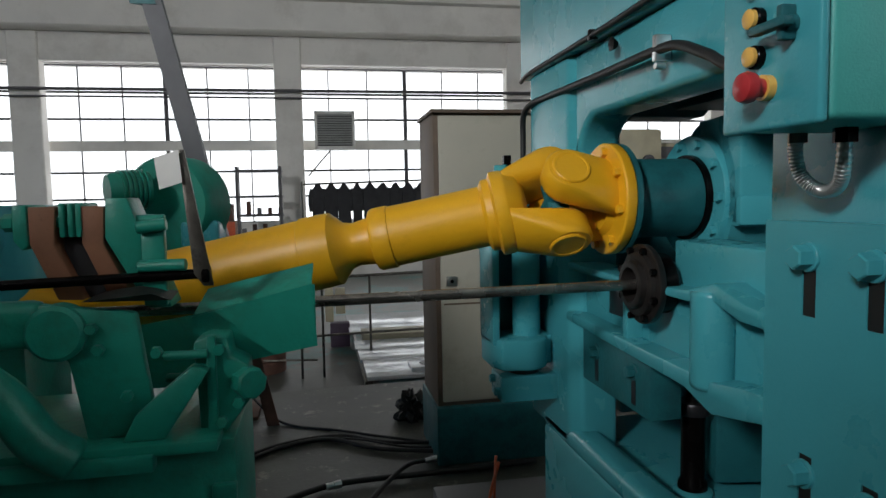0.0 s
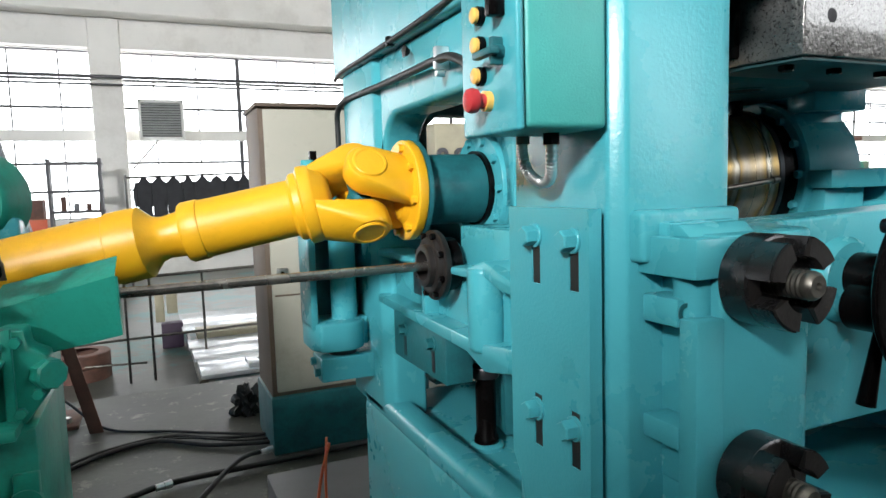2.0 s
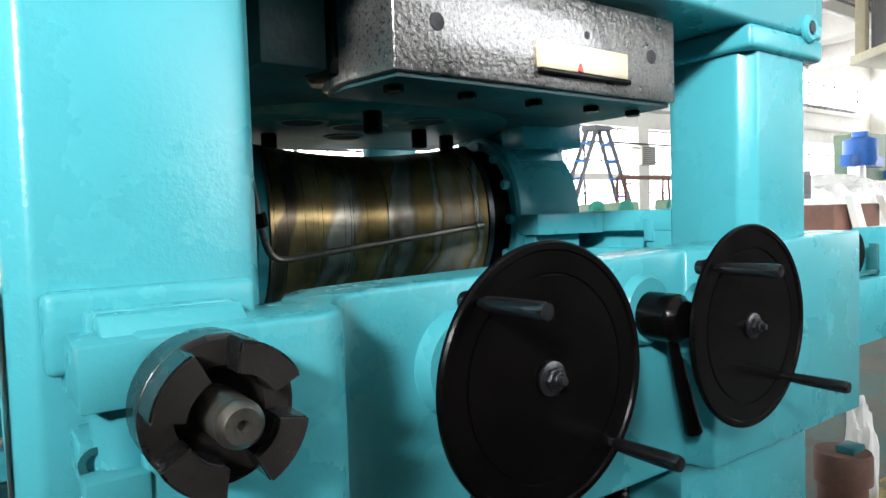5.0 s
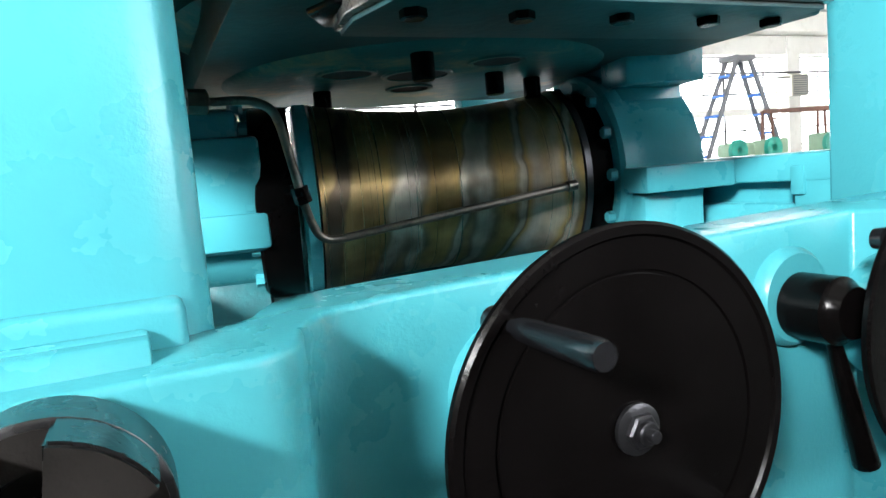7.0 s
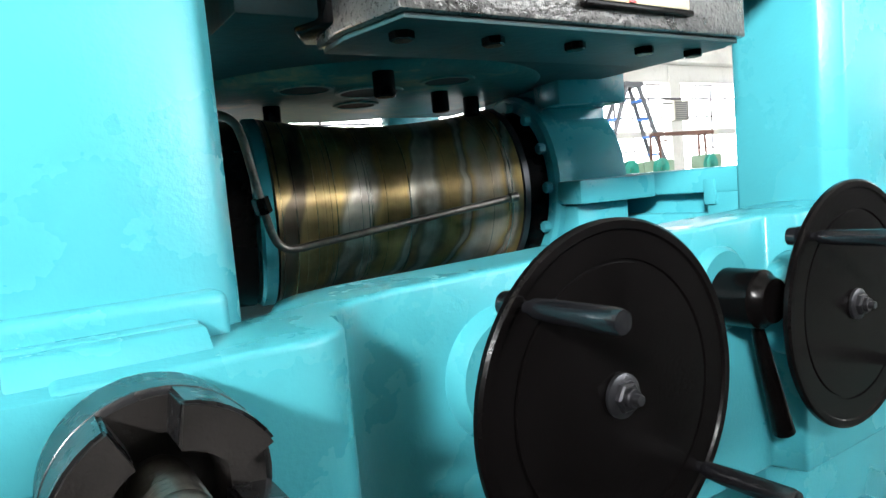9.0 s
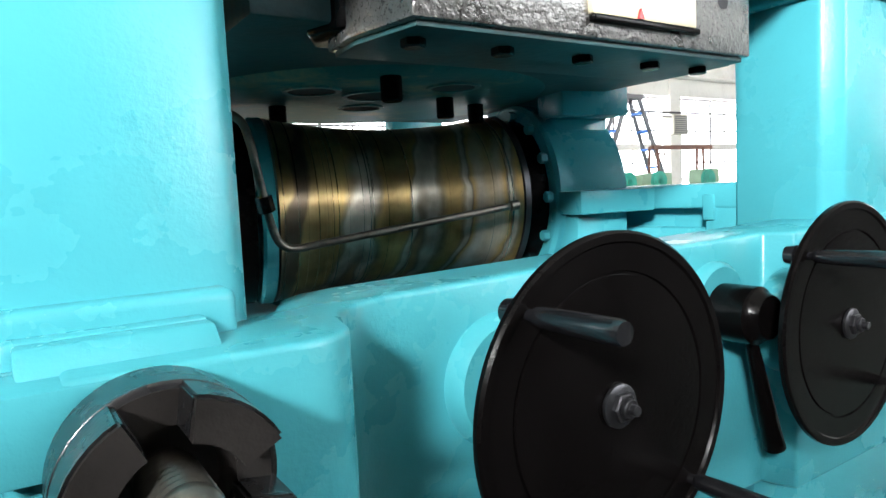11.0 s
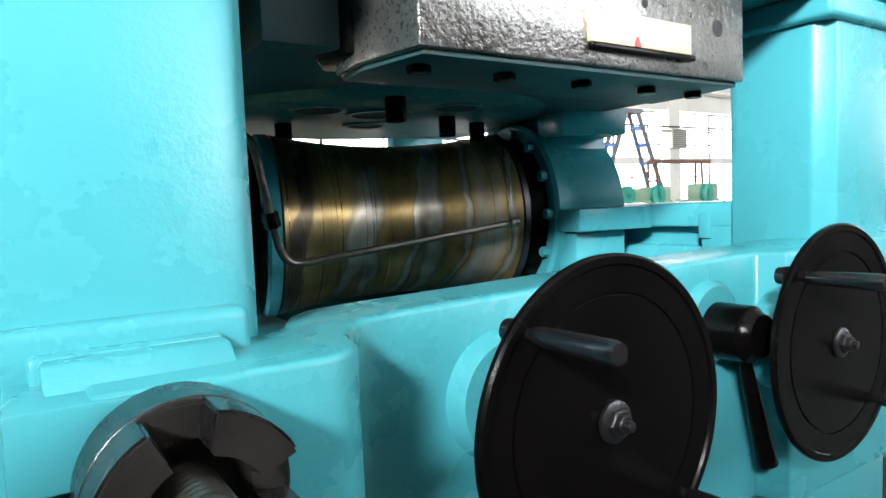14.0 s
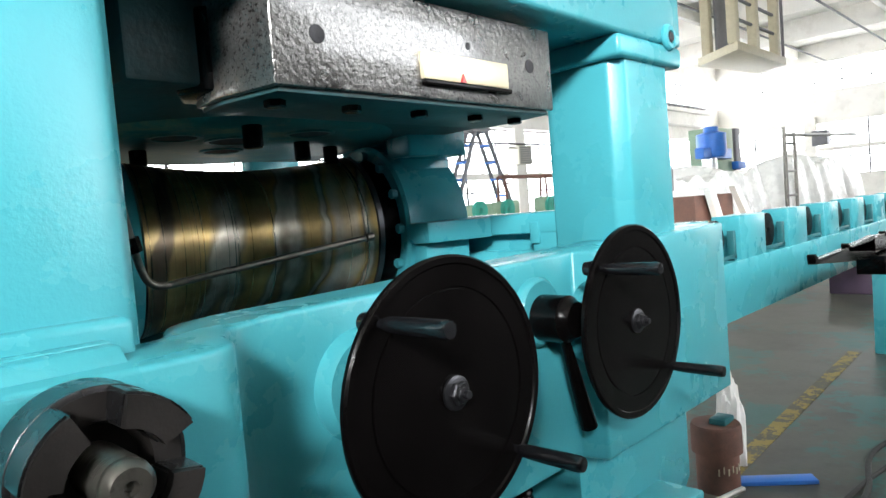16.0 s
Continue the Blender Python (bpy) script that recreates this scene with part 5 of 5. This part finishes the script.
hose("cable", [(0.80, 2.9, 0.45), (0.74, 2.85, 0.30), (0.71, 2.82, 0.15), (0.70, 2.8, 0.012), (0.66, 2.7, 0.01)], 0.008, ORANGE, "orange cable hanging beside the base")
hose("cable", [(0.80, 2.95, 0.46), (0.765, 2.86, 0.30), (0.76, 2.83, 0.15), (0.755, 2.8, 0.012), (0.76, 2.7, 0.01)], 0.007, ORANGE, "orange cable hanging beside the base")
single("steel_pallet", box(0.55, 1.2, 2.75, 3.3, 0.0, 0.18, 0.01), GREY_BOX, "dark low steel box beside the base", "box", base=(0.85, 3.0, 0))
lp = thing("leaning_angle", (-0.4, 5.0, 0.0), "rusty steel angle leaning on the feed stand", "steel angle")
part("flange", hull([(-0.62, 5.0, 0.95), (-0.54, 5.0, 0.95), (-0.42, 5.0, 0.0), (-0.33, 5.0, 0.0), (-0.62, 5.012, 0.95), (-0.54, 5.012, 0.95), (-0.42, 5.012, 0.0), (-0.33, 5.012, 0.0)]), RUST, lp)
part("flange", hull([(-0.62, 5.0, 0.95), (-0.61, 5.0, 0.95), (-0.42, 5.0, 0.0), (-0.41, 5.0, 0.0), (-0.62, 5.09, 0.95), (-0.61, 5.09, 0.95), (-0.42, 5.09, 0.0), (-0.41, 5.09, 0.0)]), RUST, lp)
sp = thing("stand_leg", (-0.75, 5.4, 0), "green steel leg on a rusty foot plate", "leg")
part("post", box(-0.95, -0.66, 5.3, 5.5, 0.02, 0.75, 0.008), GREEN, sp)
part("foot_plate", box(-1.05, -0.5, 5.15, 5.6, 0.0, 0.03, 0.006), RUST, sp)
for x in (-0.9, -0.58):
    part("bolt", hexagon((x, 5.25, 0.028), (x, 5.25, 0.07), 0.03), STEEL, sp)

# lower floor behind the slab
rr = thing("ring_stack", (-0.75, 7.9, FZ), "stack of rusty steel rings on the shop floor", "ring")
for i in range(2):
    part("ring", lathe([(0, 0.18), (0, 0.30), (0.13, 0.30), (0.14, 0.29), (0.14, 0.18)], (-0.72, 7.9, FZ + 0.005 + 0.15 * i), (0, 0, 1), 32), RUST, rr)
fn = thing("pipe_railing", (0.2, 7.4, FZ), "thin steel pipe railing behind the slab", "railing")
part("rail", rod((-1.1, 7.4, 0.80), (1.6, 7.4, 0.86), 0.016, 10), OILY, fn)
part("rail", rod((-1.2, 7.4, 0.16), (1.6, 7.4, 0.20), 0.014, 10), OILY, fn)
for x in (-0.22, 0.02, 0.55, 1.2):
    part("post", rod((x, 7.4, FZ), (x, 7.4, 0.84), 0.014, 10), OILY, fn)
part("rail", rod((-1.1, 7.7, -0.12), (-0.05, 7.5, -0.12), 0.012, 8), OILY, fn)
wt = thing("panel_table", (1.0, 8.2, FZ), "low steel trestle laid with white metal panels", "table")
for i, (y0, y1) in enumerate(((6.25, 6.95), (6.98, 7.5), (7.53, 8.0), (8.55, 9.9))):
    part("panel", box(0.42 - 0.02 * i, 1.85, y0, y1, -0.06, -0.02 - 0.006 * i, 0.004), WHITE_STEEL, wt)
part("panel", box(0.50, 1.45, 8.06, 8.48, -0.06, 0.02, 0.004), CREAM, wt, "cream board with torn paper")
part("cut_sheet", box(0.86, 1.30, 6.30, 6.62, -0.018, 0.03, 0.01), WHITE_STEEL, wt)
part("cut_hole", lathe([(0.031, 0.0), (0.031, 0.10), (0.032, 0.10), (0.032, 0)], (1.06, 6.46, 0.0), (0, 0, 1), 24), BLACK, wt, "dark cut-out")
for x in (0.45, 1.8):
    for y in (6.3, 9.8):
        part("leg", box(x - 0.03, x + 0.03, y - 0.03, y + 0.03, FZ, -0.06, 0.003), OILY, wt)
part("side_rail", box(0.40, 0.43, 6.25, 9.9, -0.12, -0.06, 0.002), OILY, wt)
yp = thing("bollard", (0.2, 8.9, FZ), "cream and purple painted steel post", "post")
part("upper", box(0.06, 0.17, 8.9, 9.0, 0.05, 0.52, 0.01), CREAM, yp)
part("lower", box(0.12, 0.38, 8.9, 9.1, FZ, 0.02, 0.01), PURPLE, yp)
part("upper", box(0.20, 0.33, 8.92, 9.02, 0.15, 0.5, 0.01), CREAM, yp)
cr = thing("coat_rail", (1.0, 14.0, 1.2), "rail hung with dark work coats", "coat rail")
part("rail", rod((-0.3, 14, 2.02), (3.2, 14, 2.10), 0.02, 8), OILY, cr)
for x in (-0.3, 3.2):
    part("post", rod((x, 14, FZ), (x, 14, 2.08), 0.025, 8), OILY, cr)
rnd = random.Random(5)
for i in range(9):
    x = 0.02 + 0.27 * i
    w, h = 0.09 + 0.05 * rnd.random(), 0.65 + 0.3 * rnd.random()
    t = thing("work_coat", (x, 14, 2.0 - h), "dark work coat hanging on a rail", "coat", "hanging coats")
    b = hull([(x - 0.03, 13.95, 2.03), (x + 0.03, 13.95, 2.03), (x - w, 13.93, 1.9), (x + w, 13.93, 1.9), (x - w, 14.06, 1.9), (x + w * 1.1, 13.95, 2.0 - h), (x - w * 0.9, 13.95, 2.02 - h), (x + w, 14.05, 2.0 - h), (x - w, 14.05, 2.0 - h)])
    part("cloth", b, CLOTH_HOLE_DARK, t)
    part("sleeve", tube([(x - w, 14, 1.92), (x - w - 0.04, 13.98, 1.7), (x - w - 0.02, 13.97, 1.45)], 0.045, 10, 4), CLOTH_HOLE_DARK, t)
sf = thing("shelf_rack", (-1.3, 16.0, FZ), "steel shelf rack filled with dark parts", "shelf")
for x in (-1.82, -0.84):
    part("upright", box(x - 0.03, x + 0.03, 15.9, 16.3, FZ, 2.5, 0), FRAME_GREY, sf)
for z in (0.85, 1.36, 1.8, 2.4):
    part("shelf_board", box(-1.85, -0.8, 15.9, 16.4, z - 0.03, z + 0.03, 0), FRAME_GREY, sf)
for i in range(8):
    x = -1.75 + 0.12 * i
    part("stored_part", box(x, x + 0.09, 16.0, 16.2, 1.39 if i % 2 else 0.88, (1.39 if i % 2 else 0.88) + 0.12 + 0.2 * rnd.random(), 0.01), RUST if i % 3 else GREY_BOX, sf)
ob_ = thing("tool_cabinet", (-1.85, 14, FZ), "orange and brown tool cabinet by the windows", "cabinet")
part("body", box(-2.1, -1.65, 13.9, 14.3, FZ, 1.3, 0.01), BROWN_WOOD, ob_)
part("drawer", box(-2.1, -1.65, 13.88, 13.9, 1.0, 1.28, 0.01), ORANGE, ob_)
part("crate", box(-2.05, -1.7, 13.9, 14.3, 1.3, 1.65, 0.01), RUST, ob_)
SLAT = material("grey_slat_paint", (0.45, 0.46, 0.45), 0.5)
vt = thing("louvre_vent", (0.5, 17.1, 3.0), "white framed louvred wall ventilator in the window", "ventilator")
part("housing", box(-0.01, 1.01, 17.15, 17.75, 2.98, 3.93, 0.02), WHITE, vt)
part("back", box(0.06, 0.93, 17.13, 17.16, 3.06, 3.84, 0), FRAME_GREY, vt)
for i in range(13):
    z = 3.09 + 0.06 * i
    part("slat", hull([(0.06, 17.06, z), (0.93, 17.06, z), (0.06, 17.13, z + 0.045), (0.93, 17.13, z + 0.045), (0.06, 17.065, z - 0.006), (0.93, 17.065, z - 0.006)]), SLAT, vt)
part("frame_side", box(0.0, 0.06, 17.05, 17.16, 2.98, 3.93, 0.005), WHITE, vt)
part("frame_side", box(0.94, 1.0, 17.05, 17.16, 2.98, 3.93, 0.005), WHITE, vt)
part("frame_rail", box(0.0, 1.0, 17.05, 17.16, 3.86, 3.93, 0.005), WHITE, vt)
part("frame_rail", box(0.0, 1.0, 17.05, 17.16, 2.98, 3.05, 0.005), WHITE, vt)
part("stay", rod((-0.2, 17.2, 2.3), (0.4, 17.2, 2.98), 0.02, 8), OILY, vt)
for z, y in ((4.42, 17.1), (4.25, 17.15)):
    single("wall_pipe", rod((WEST_X, y, z), (EAST_X - 1, y, z + 0.02), 0.04 if z > 4.3 else 0.025, 10), FRAME_GREY, "long grey pipe along the window wall", "pipe", "pipes on the window wall", base=(0, y, z))

# ---- right side: conveyor, drum, forks, far machines ----
cv = thing("roller_conveyor", (6.5, 1.415, FZ), "teal box-beam roller conveyor with black waisted rollers", "conveyor")
part("box_beam", box(2.55, 13, 1.355, 2.865, 0.98, 1.315, 0.01), TEAL, cv)
for x in (2.75, 9.6, 12.6):
    part("leg", box(x, x + 0.2, 1.415, 1.715, FZ, 0.99, 0.01), TEAL, cv)
for i in range(10):
    x = 3.42 + 0.86 * i
    part("guide_block", box(x + 0.44, x + 0.86, 1.365, 1.535, 1.31, 1.572, 0.008), TEAL, cv)
    r = part("roller", lathe([(0, 0.02), (0, 0.115), (0.02, 0.115), (0.12, 0.085), (0.22, 0.115), (0.24, 0.115), (0.24, 0.02)], (x + 0.2, 1.415, 1.445), (0, 1, 0), 28), BLACK, cv)
    part("roller_frame", box(x + 0.02, x + 0.4, 1.375, 1.395, 1.33, 1.35, 0.002, bm=box(x + 0.36, x + 0.39, 1.375, 1.415, 1.315, 1.49, 0.002)), TEAL_DARK, cv)
fk = thing("unloading_fork", (5.2, 0.6, FZ), "black steel unloading fork arms on a post", "fork")
for x, y in ((4.36, 0.9), (5.0, 0.9), (5.95, 0.9)):
    part("arm", prism([(x, 1.365 - 0.0), (x + 0.02, 1.372), (x + 0.07, 1.345), (x + 0.5, 1.345), (x + 1.3, 1.37), (x + 1.3, 1.22), (x + 0.6, 1.27), (x + 0.1, 1.315), (x + 0.015, 1.32)], "y", y - 0.02, y + 0.02, 0.003), BLACK, fk)
part("beam", box(5.6, 7.6, 0.82, 0.98, 1.12, 1.24, 0.005), BLACK, fk)
part("post", box(7.2, 7.4, 0.8, 1, FZ, 1.12, 0.005), BLACK, fk)
dr = thing("rusty_drum", (5.2, 1.77, FZ), "rusty brown drum stack with scrawled chalk marks", "drum")
part("lower", lathe([(0, 0), (0, 0.14), (0.27, 0.14), (0.27, 0)], (5.12, 1.75, FZ), (0, 0, 1), 36), RUST, dr)
part("upper", lathe([(0, 0), (0, 0.165), (0.17, 0.165), (0.19, 0.155), (0.19, 0)], (5.12, 1.75, FZ + 0.27), (0, 0, 1), 36), RUST, dr)
part("lid", box(5.06, 5.22, 1.66, 1.77, FZ + 0.46, FZ + 0.50, 0.006), TEAL_DARK, dr)
for i in range(6):
    a = radians(205 + 13 * i)
    c = Vector((5.12 + 0.142 * math.cos(a), 1.75 + 0.142 * math.sin(a), FZ + 0.14 + 0.015 * (i % 2)))
    part("chalk_mark", box(c.x - 0.006, c.x + 0.006, c.y - 0.003, c.y + 0.003, c.z, c.z + 0.045, 0), CREAM, dr)
single("white_sack", rumple((5.6, 1.84, FZ), (0.15, 0.14, 0.68), 7.7, 0.35), WHITE, "grubby white sack leaning behind the drum", "sack", base=(5.6, 1.84, FZ))
single("blue_strip", box(-0.35, 0.35, -0.06, 0.06, 0, 0.03, 0.006, turn=pose(5.36, 1.55, FZ, 0, 0, -52)), BLUE, "blue plastic strip lying on the floor", "strip")
single("floor_line", prism([(3.2, 1.64), (9.6, 1.85), (9.6, 1.99), (3.2, 1.78)], "z", FZ, FZ + 0.004), LINE_YELLOW, "worn yellow floor marking line", kind="structure")
hose("cable", [(3.6, 1.05, FZ + 0.01), (4.6, 1.0, FZ + 0.01), (5.5, 0.96, FZ + 0.01), (6.3, 1.08, FZ + 0.01), (7.2, 0.86, FZ + 0.02)], 0.02, RUBBER, "black cable snaking over the shop floor")
hose("cable", [(3.6, 1.15, FZ + 0.01), (4.6, 1.08, FZ + 0.01), (5.6, 1.02, FZ + 0.01), (7.0, 0.77, FZ + 0.02)], 0.016, RUBBER, "black cable lying on the shop floor")
bn = thing("parts_bin", (14.6, 2.83, FZ), "dark purple steel parts bin with a yellow corner", "bin")
part("bin_box", box(14.2, 15.6, 2.23, 3.33, FZ, 0.45, 0.02), PURPLE, bn)
part("corner", box(14.17, 14.3, 2.93, 3.35, 0.2, 0.47, 0.01), LINE_YELLOW, bn)
for z in (0.0, 0.22):
    part("tag", box(14.185, 14.2, 2.38, 2.58, z, z + 0.1, 0), WHITE, bn, "small white tag")

wr2 = thing("wooden_crate", (6.1, 2.17, 1.315), "brown crate with white timber props on the conveyor bed", "crate")
part("crate", box(5.65, 6.4, 2.03, 2.47, 1.315, 1.705, 0.006), RUST, wr2)
for x0, x1 in ((5.74, 5.9), (6.24, 6.52)):
    part("prop", hull([(x0, 1.95, 1.76), (x0 + 0.09, 1.95, 1.76), (x1, 1.95, 1.47), (x1 + 0.11, 1.95, 1.47), (x0, 2.0, 1.76), (x0 + 0.09, 2.0, 1.76), (x1, 2.0, 1.47), (x1 + 0.11, 2.0, 1.47)]), WHITE, wr2, "white timber prop")
part("base_board", box(5.7, 6.65, 1.87, 2.03, 1.315, 1.5, 0.01), WOOD, wr2)
gx = thing("switch_box", (6.1, 2.63, 1.315), "grey switch box on a short stand", "switch box")
part("case", box(5.9, 6.42, 2.54, 2.78, 1.76, 1.99, 0.012), GREY_BOX, gx)
part("stand", box(6.05, 6.2, 2.58, 2.73, 1.315, 1.77, 0.006), GREY_BOX, gx)
part("panel", box(5.94, 6.38, 2.525, 2.54, 1.8, 1.96, 0.006), FRAME_GREY, gx)
single("steel_offcut", box(2.6, 3.6, 1.82, 2.02, 1.315, 1.345, 0.004, bm=box(2.5, 3.9, 2.07, 2.17, 1.315, 1.37, 0.004)), OILY, "flat steel offcuts lying on the conveyor bed", "offcut", base=(3, 1.92, 1.315))


def draped(name, x0, x1, y0, y1, h, seed):
    """A machine under a thin sheet: ridges and folds that fall to the floor."""
    b = bmesh.new()
    n, m = 60, 34
    grid = []
    for i in range(n + 1):
        row = []
        for j in range(m + 1):
            u, v = i / n, j / m
            x, y = x0 + (x1 - x0) * u, y0 + (y1 - y0) * v
            edge = min(1, 9 * v, 9 * (1 - v), 14 * u, 14 * (1 - u))
            z = FZ + (h + 0.5 * noise.noise(Vector((u * 6, v * 2, seed)))) * edge ** 0.45
            k = 0.16 * noise.noise(Vector((u * 22, v * 3, seed + 4))) * (1 - abs(2 * v - 1) ** 3)
            row.append(b.verts.new((x, y + (1 - edge) * 0.35 * noise.noise(Vector((u * 18, seed, 0))), max(FZ, z + k))))
        grid.append(row)
    for i in range(n):
        for j in range(m):
            b.faces.new((grid[i][j], grid[i + 1][j], grid[i + 1][j + 1], grid[i][j + 1]))
    return single(name, b, FILM, "long machine under a crumpled clear plastic sheet", "covered machine", "covered machines", base=(x0, y0, FZ), smooth=60)


draped("covered_machine", 12.7, 18.7, 5.6, 7.9, 2.4, 1.0)
draped("covered_machine", 19.0, 27.6, 5.3, 8.1, 2.62, 2.0)
rk = thing("pipe_rack", (18.7, 5.36, FZ), "grey steel rack post over the covered machines", "rack")
part("post", rod((18.5, 5.26, FZ), (18.5, 5.26, 3.2), 0.05, 10), OILY, rk)
part("post", rod((19.3, 5.26, FZ), (19.3, 5.26, 3.1), 0.04, 10), OILY, rk)
for z in (1.5, 2.1, 2.8):
    part("rung", rod((18.5, 5.26, z), (19.3, 5.26, z), 0.03, 8), OILY, rk)
part("arm", rod((18.5, 5.26, 3), (26.6, 5.46, 3.3), 0.05, 8), OILY, rk)
dm = thing("drilling_machine", (28.7, 11.43, FZ), "sage green drilling machine with a blue motor", "drilling machine")
part("column", box(29.8, 31.8, 11.43, 12.63, FZ, 4.55, 0.05), SAGE, dm)
part("side_column", box(32.1, 32.7, 11.43, 12.23, FZ, 4.6, 0.05), GREY_BOX, dm)
part("motor", lathe([(0, 0), (0, 0.5), (0.2, 0.6), (1.0, 0.6), (1.1, 0.3), (1.3, 0.3), (1.3, 0)], (29.1, 11.33, 3.2), (0, 0, 1), 28), BLUE, dm)
part("arm", box(27.8, 30.8, 11.13, 11.53, 3.15, 3.6, 0.05), BLUE, dm)
part("bracket", box(31.5, 32.5, 11.13, 11.43, 2.7, 3.05, 0.03), BLUE, dm)
part("spindle", rod((28.8, 11.33, FZ), (28.8, 11.33, 3.2), 0.3), WHITE_STEEL, dm)
cc = thing("crane_cab", (26.63, 8.91, 6.43), "cream steel crane operator's cab hanging from the crane", "crane cab")
part("floor_plate", prism([(24.03, 8.21), (29.03, 8.21), (29.73, 9.51), (25.53, 10.21)], "z", 6.45, 6.75, 0.02), CREAM, cc)
for x, y in ((24.23, 8.41), (25.73, 9.91), (28.43, 8.41), (29.23, 9.41), (26.13, 8.41)):
    part("post", box(x - 0.16, x + 0.16, y - 0.16, y + 0.16, 6.73, 9.43, 0.02), CREAM, cc)
part("back_panel", box(25.93, 27.03, 9.61, 9.71, 6.73, 9.43, 0.02), GREY_BOX, cc)
for z in (7.6, 8.3):
    part("rail", rod((24.23, 8.41, z), (28.43, 8.41, z), 0.06, 8), FRAME_GREY, cc)
part("rail", rod((29.03, 8.31, 6.73), (29.03, 8.31, 9.43), 0.06, 8), FRAME_GREY, cc)
for y in (2.0, 4.5, 7.5, 11.0):
    single("power_line", rod((8, y, 9.06), (EAST_X, y, 9.06), 0.05, 8), FRAME_GREY, "dark conduit running under the roof", "conduit", "conduits under the roof", base=(8, y, 8.9))
eb = thing("east_wall_box", (44, 10.95, 3.9), "dark box on the end wall", "box")
part("case", box(43.6, 44.4, 10.55, 11.35, 3.95, 4.8, 0.02), GREY_BOX, eb)
part("bracket", box(44.4, EAST_X + 0.02, 10.85, 11.05, 4.3, 4.4, 0.01), GREY_BOX, eb)

# ---- seen through the machine: ladder, benches, green machines ----
ld = thing("step_ladder", (12.18, 9.78, FZ), "tall dark blue folding step ladder", "ladder")
for x0, x1 in ((12.13, 10.35), (12.43, 14.2)):
    for dy in (0, 0.5):
        part("stile", rod((x0, 9.78 + dy * 0.5, 3.62), (x1, 9.78 + dy, FZ), 0.05, 8), GREY_BOX, ld)
    for i in range(9):
        u = (i + 1) / 10
        x, z = x0 + (x1 - x0) * u, 3.62 + (FZ - 3.62) * u
        part("tread", box(x - 0.09, x + 0.09, 9.78, 10.03 + 0.25 * u, z - 0.025, z + 0.025, 0), BLUE, ld)
part("top_plate", box(11.98, 12.58, 9.73, 10.13, 3.52, 3.62, 0.01), GREY_BOX, ld)
for x in (10.97, 11.87, 13.47):
    g = thing("green_lathe", (x, 8.95, FZ), "pale green machine tool with a round chuck", "machine tool", "green machine tools")
    part("bed", box(x - 0.35, x + 0.4, 8.75, 9.35, FZ, 1.62, 0.03), SAGE, g)
    part("head", box(x - 0.1, x + 0.35, 8.75, 9.25, 1.60, 1.88 + 0.03 * (x - 11.17), 0.05), SAGE, g)
    part("chuck", lathe([(0, 0.06), (0, 0.20), (0.08, 0.20), (0.08, 0.06)], (x - 0.15, 8.74, 1.73), (0, -1, 0), 24), GREEN, g)
tw = thing("trestle_tower", (13.68, 9.33, FZ), "red-brown steel trestle tower with rungs", "trestle")
for x0, x1 in ((12.1, 12.0), (12.35, 12.5), (13.7, 13.55), (13.9, 14.05)):
    part("leg", rod((x0, 9.23, 2.45), (x1, 9.23, FZ), 0.03, 8), RUST, tw)
part("beam", box(12.18, 14.18, 9.18, 9.28, 2.4, 2.48, 0), RUST, tw)
for i in range(6):
    part("rung", rod((12.28, 9.23, 0.2 + 0.42 * i), (12.6, 9.23, 0.2 + 0.42 * i), 0.02, 6), RUST, tw)
v2 = thing("louvre_vent", (23.6, 17.1, 3.57), "beige louvred wall ventilator in the window", "ventilator")
part("housing", box(23.18, 24.09, 17.05, 17.75, 3.57, 4.36, 0.02), BEIGE, v2)
for i in range(9):
    part("slat", box(23.25, 24.02, 17.02, 17.06, 3.62 + 0.08 * i, 3.66 + 0.08 * i, 0), GREY_BOX, v2)
fm = thing("milling_machine", (3.9, 8.0, FZ), "cream milling machine with a dark control panel", "milling machine")
part("column", box(3.4, 4.7, 8.0, 9.0, FZ, 2.35, 0.04), CREAM, fm)
part("head", box(3.5, 4.3, 7.7, 8.2, 1.9, 2.5, 0.04), CREAM, fm)
part("panel", box(4.35, 4.65, 7.97, 8.0, 2.0, 2.3, 0.01), FRAME_GREY, fm)
for i in range(3):
    part("handwheel", lathe([(0, 0.03), (0, 0.08), (0.03, 0.08), (0.03, 0.03)], (3.6 + 0.25 * i, 7.69, 2.1), (0, -1, 0), 20), BLUED, fm)
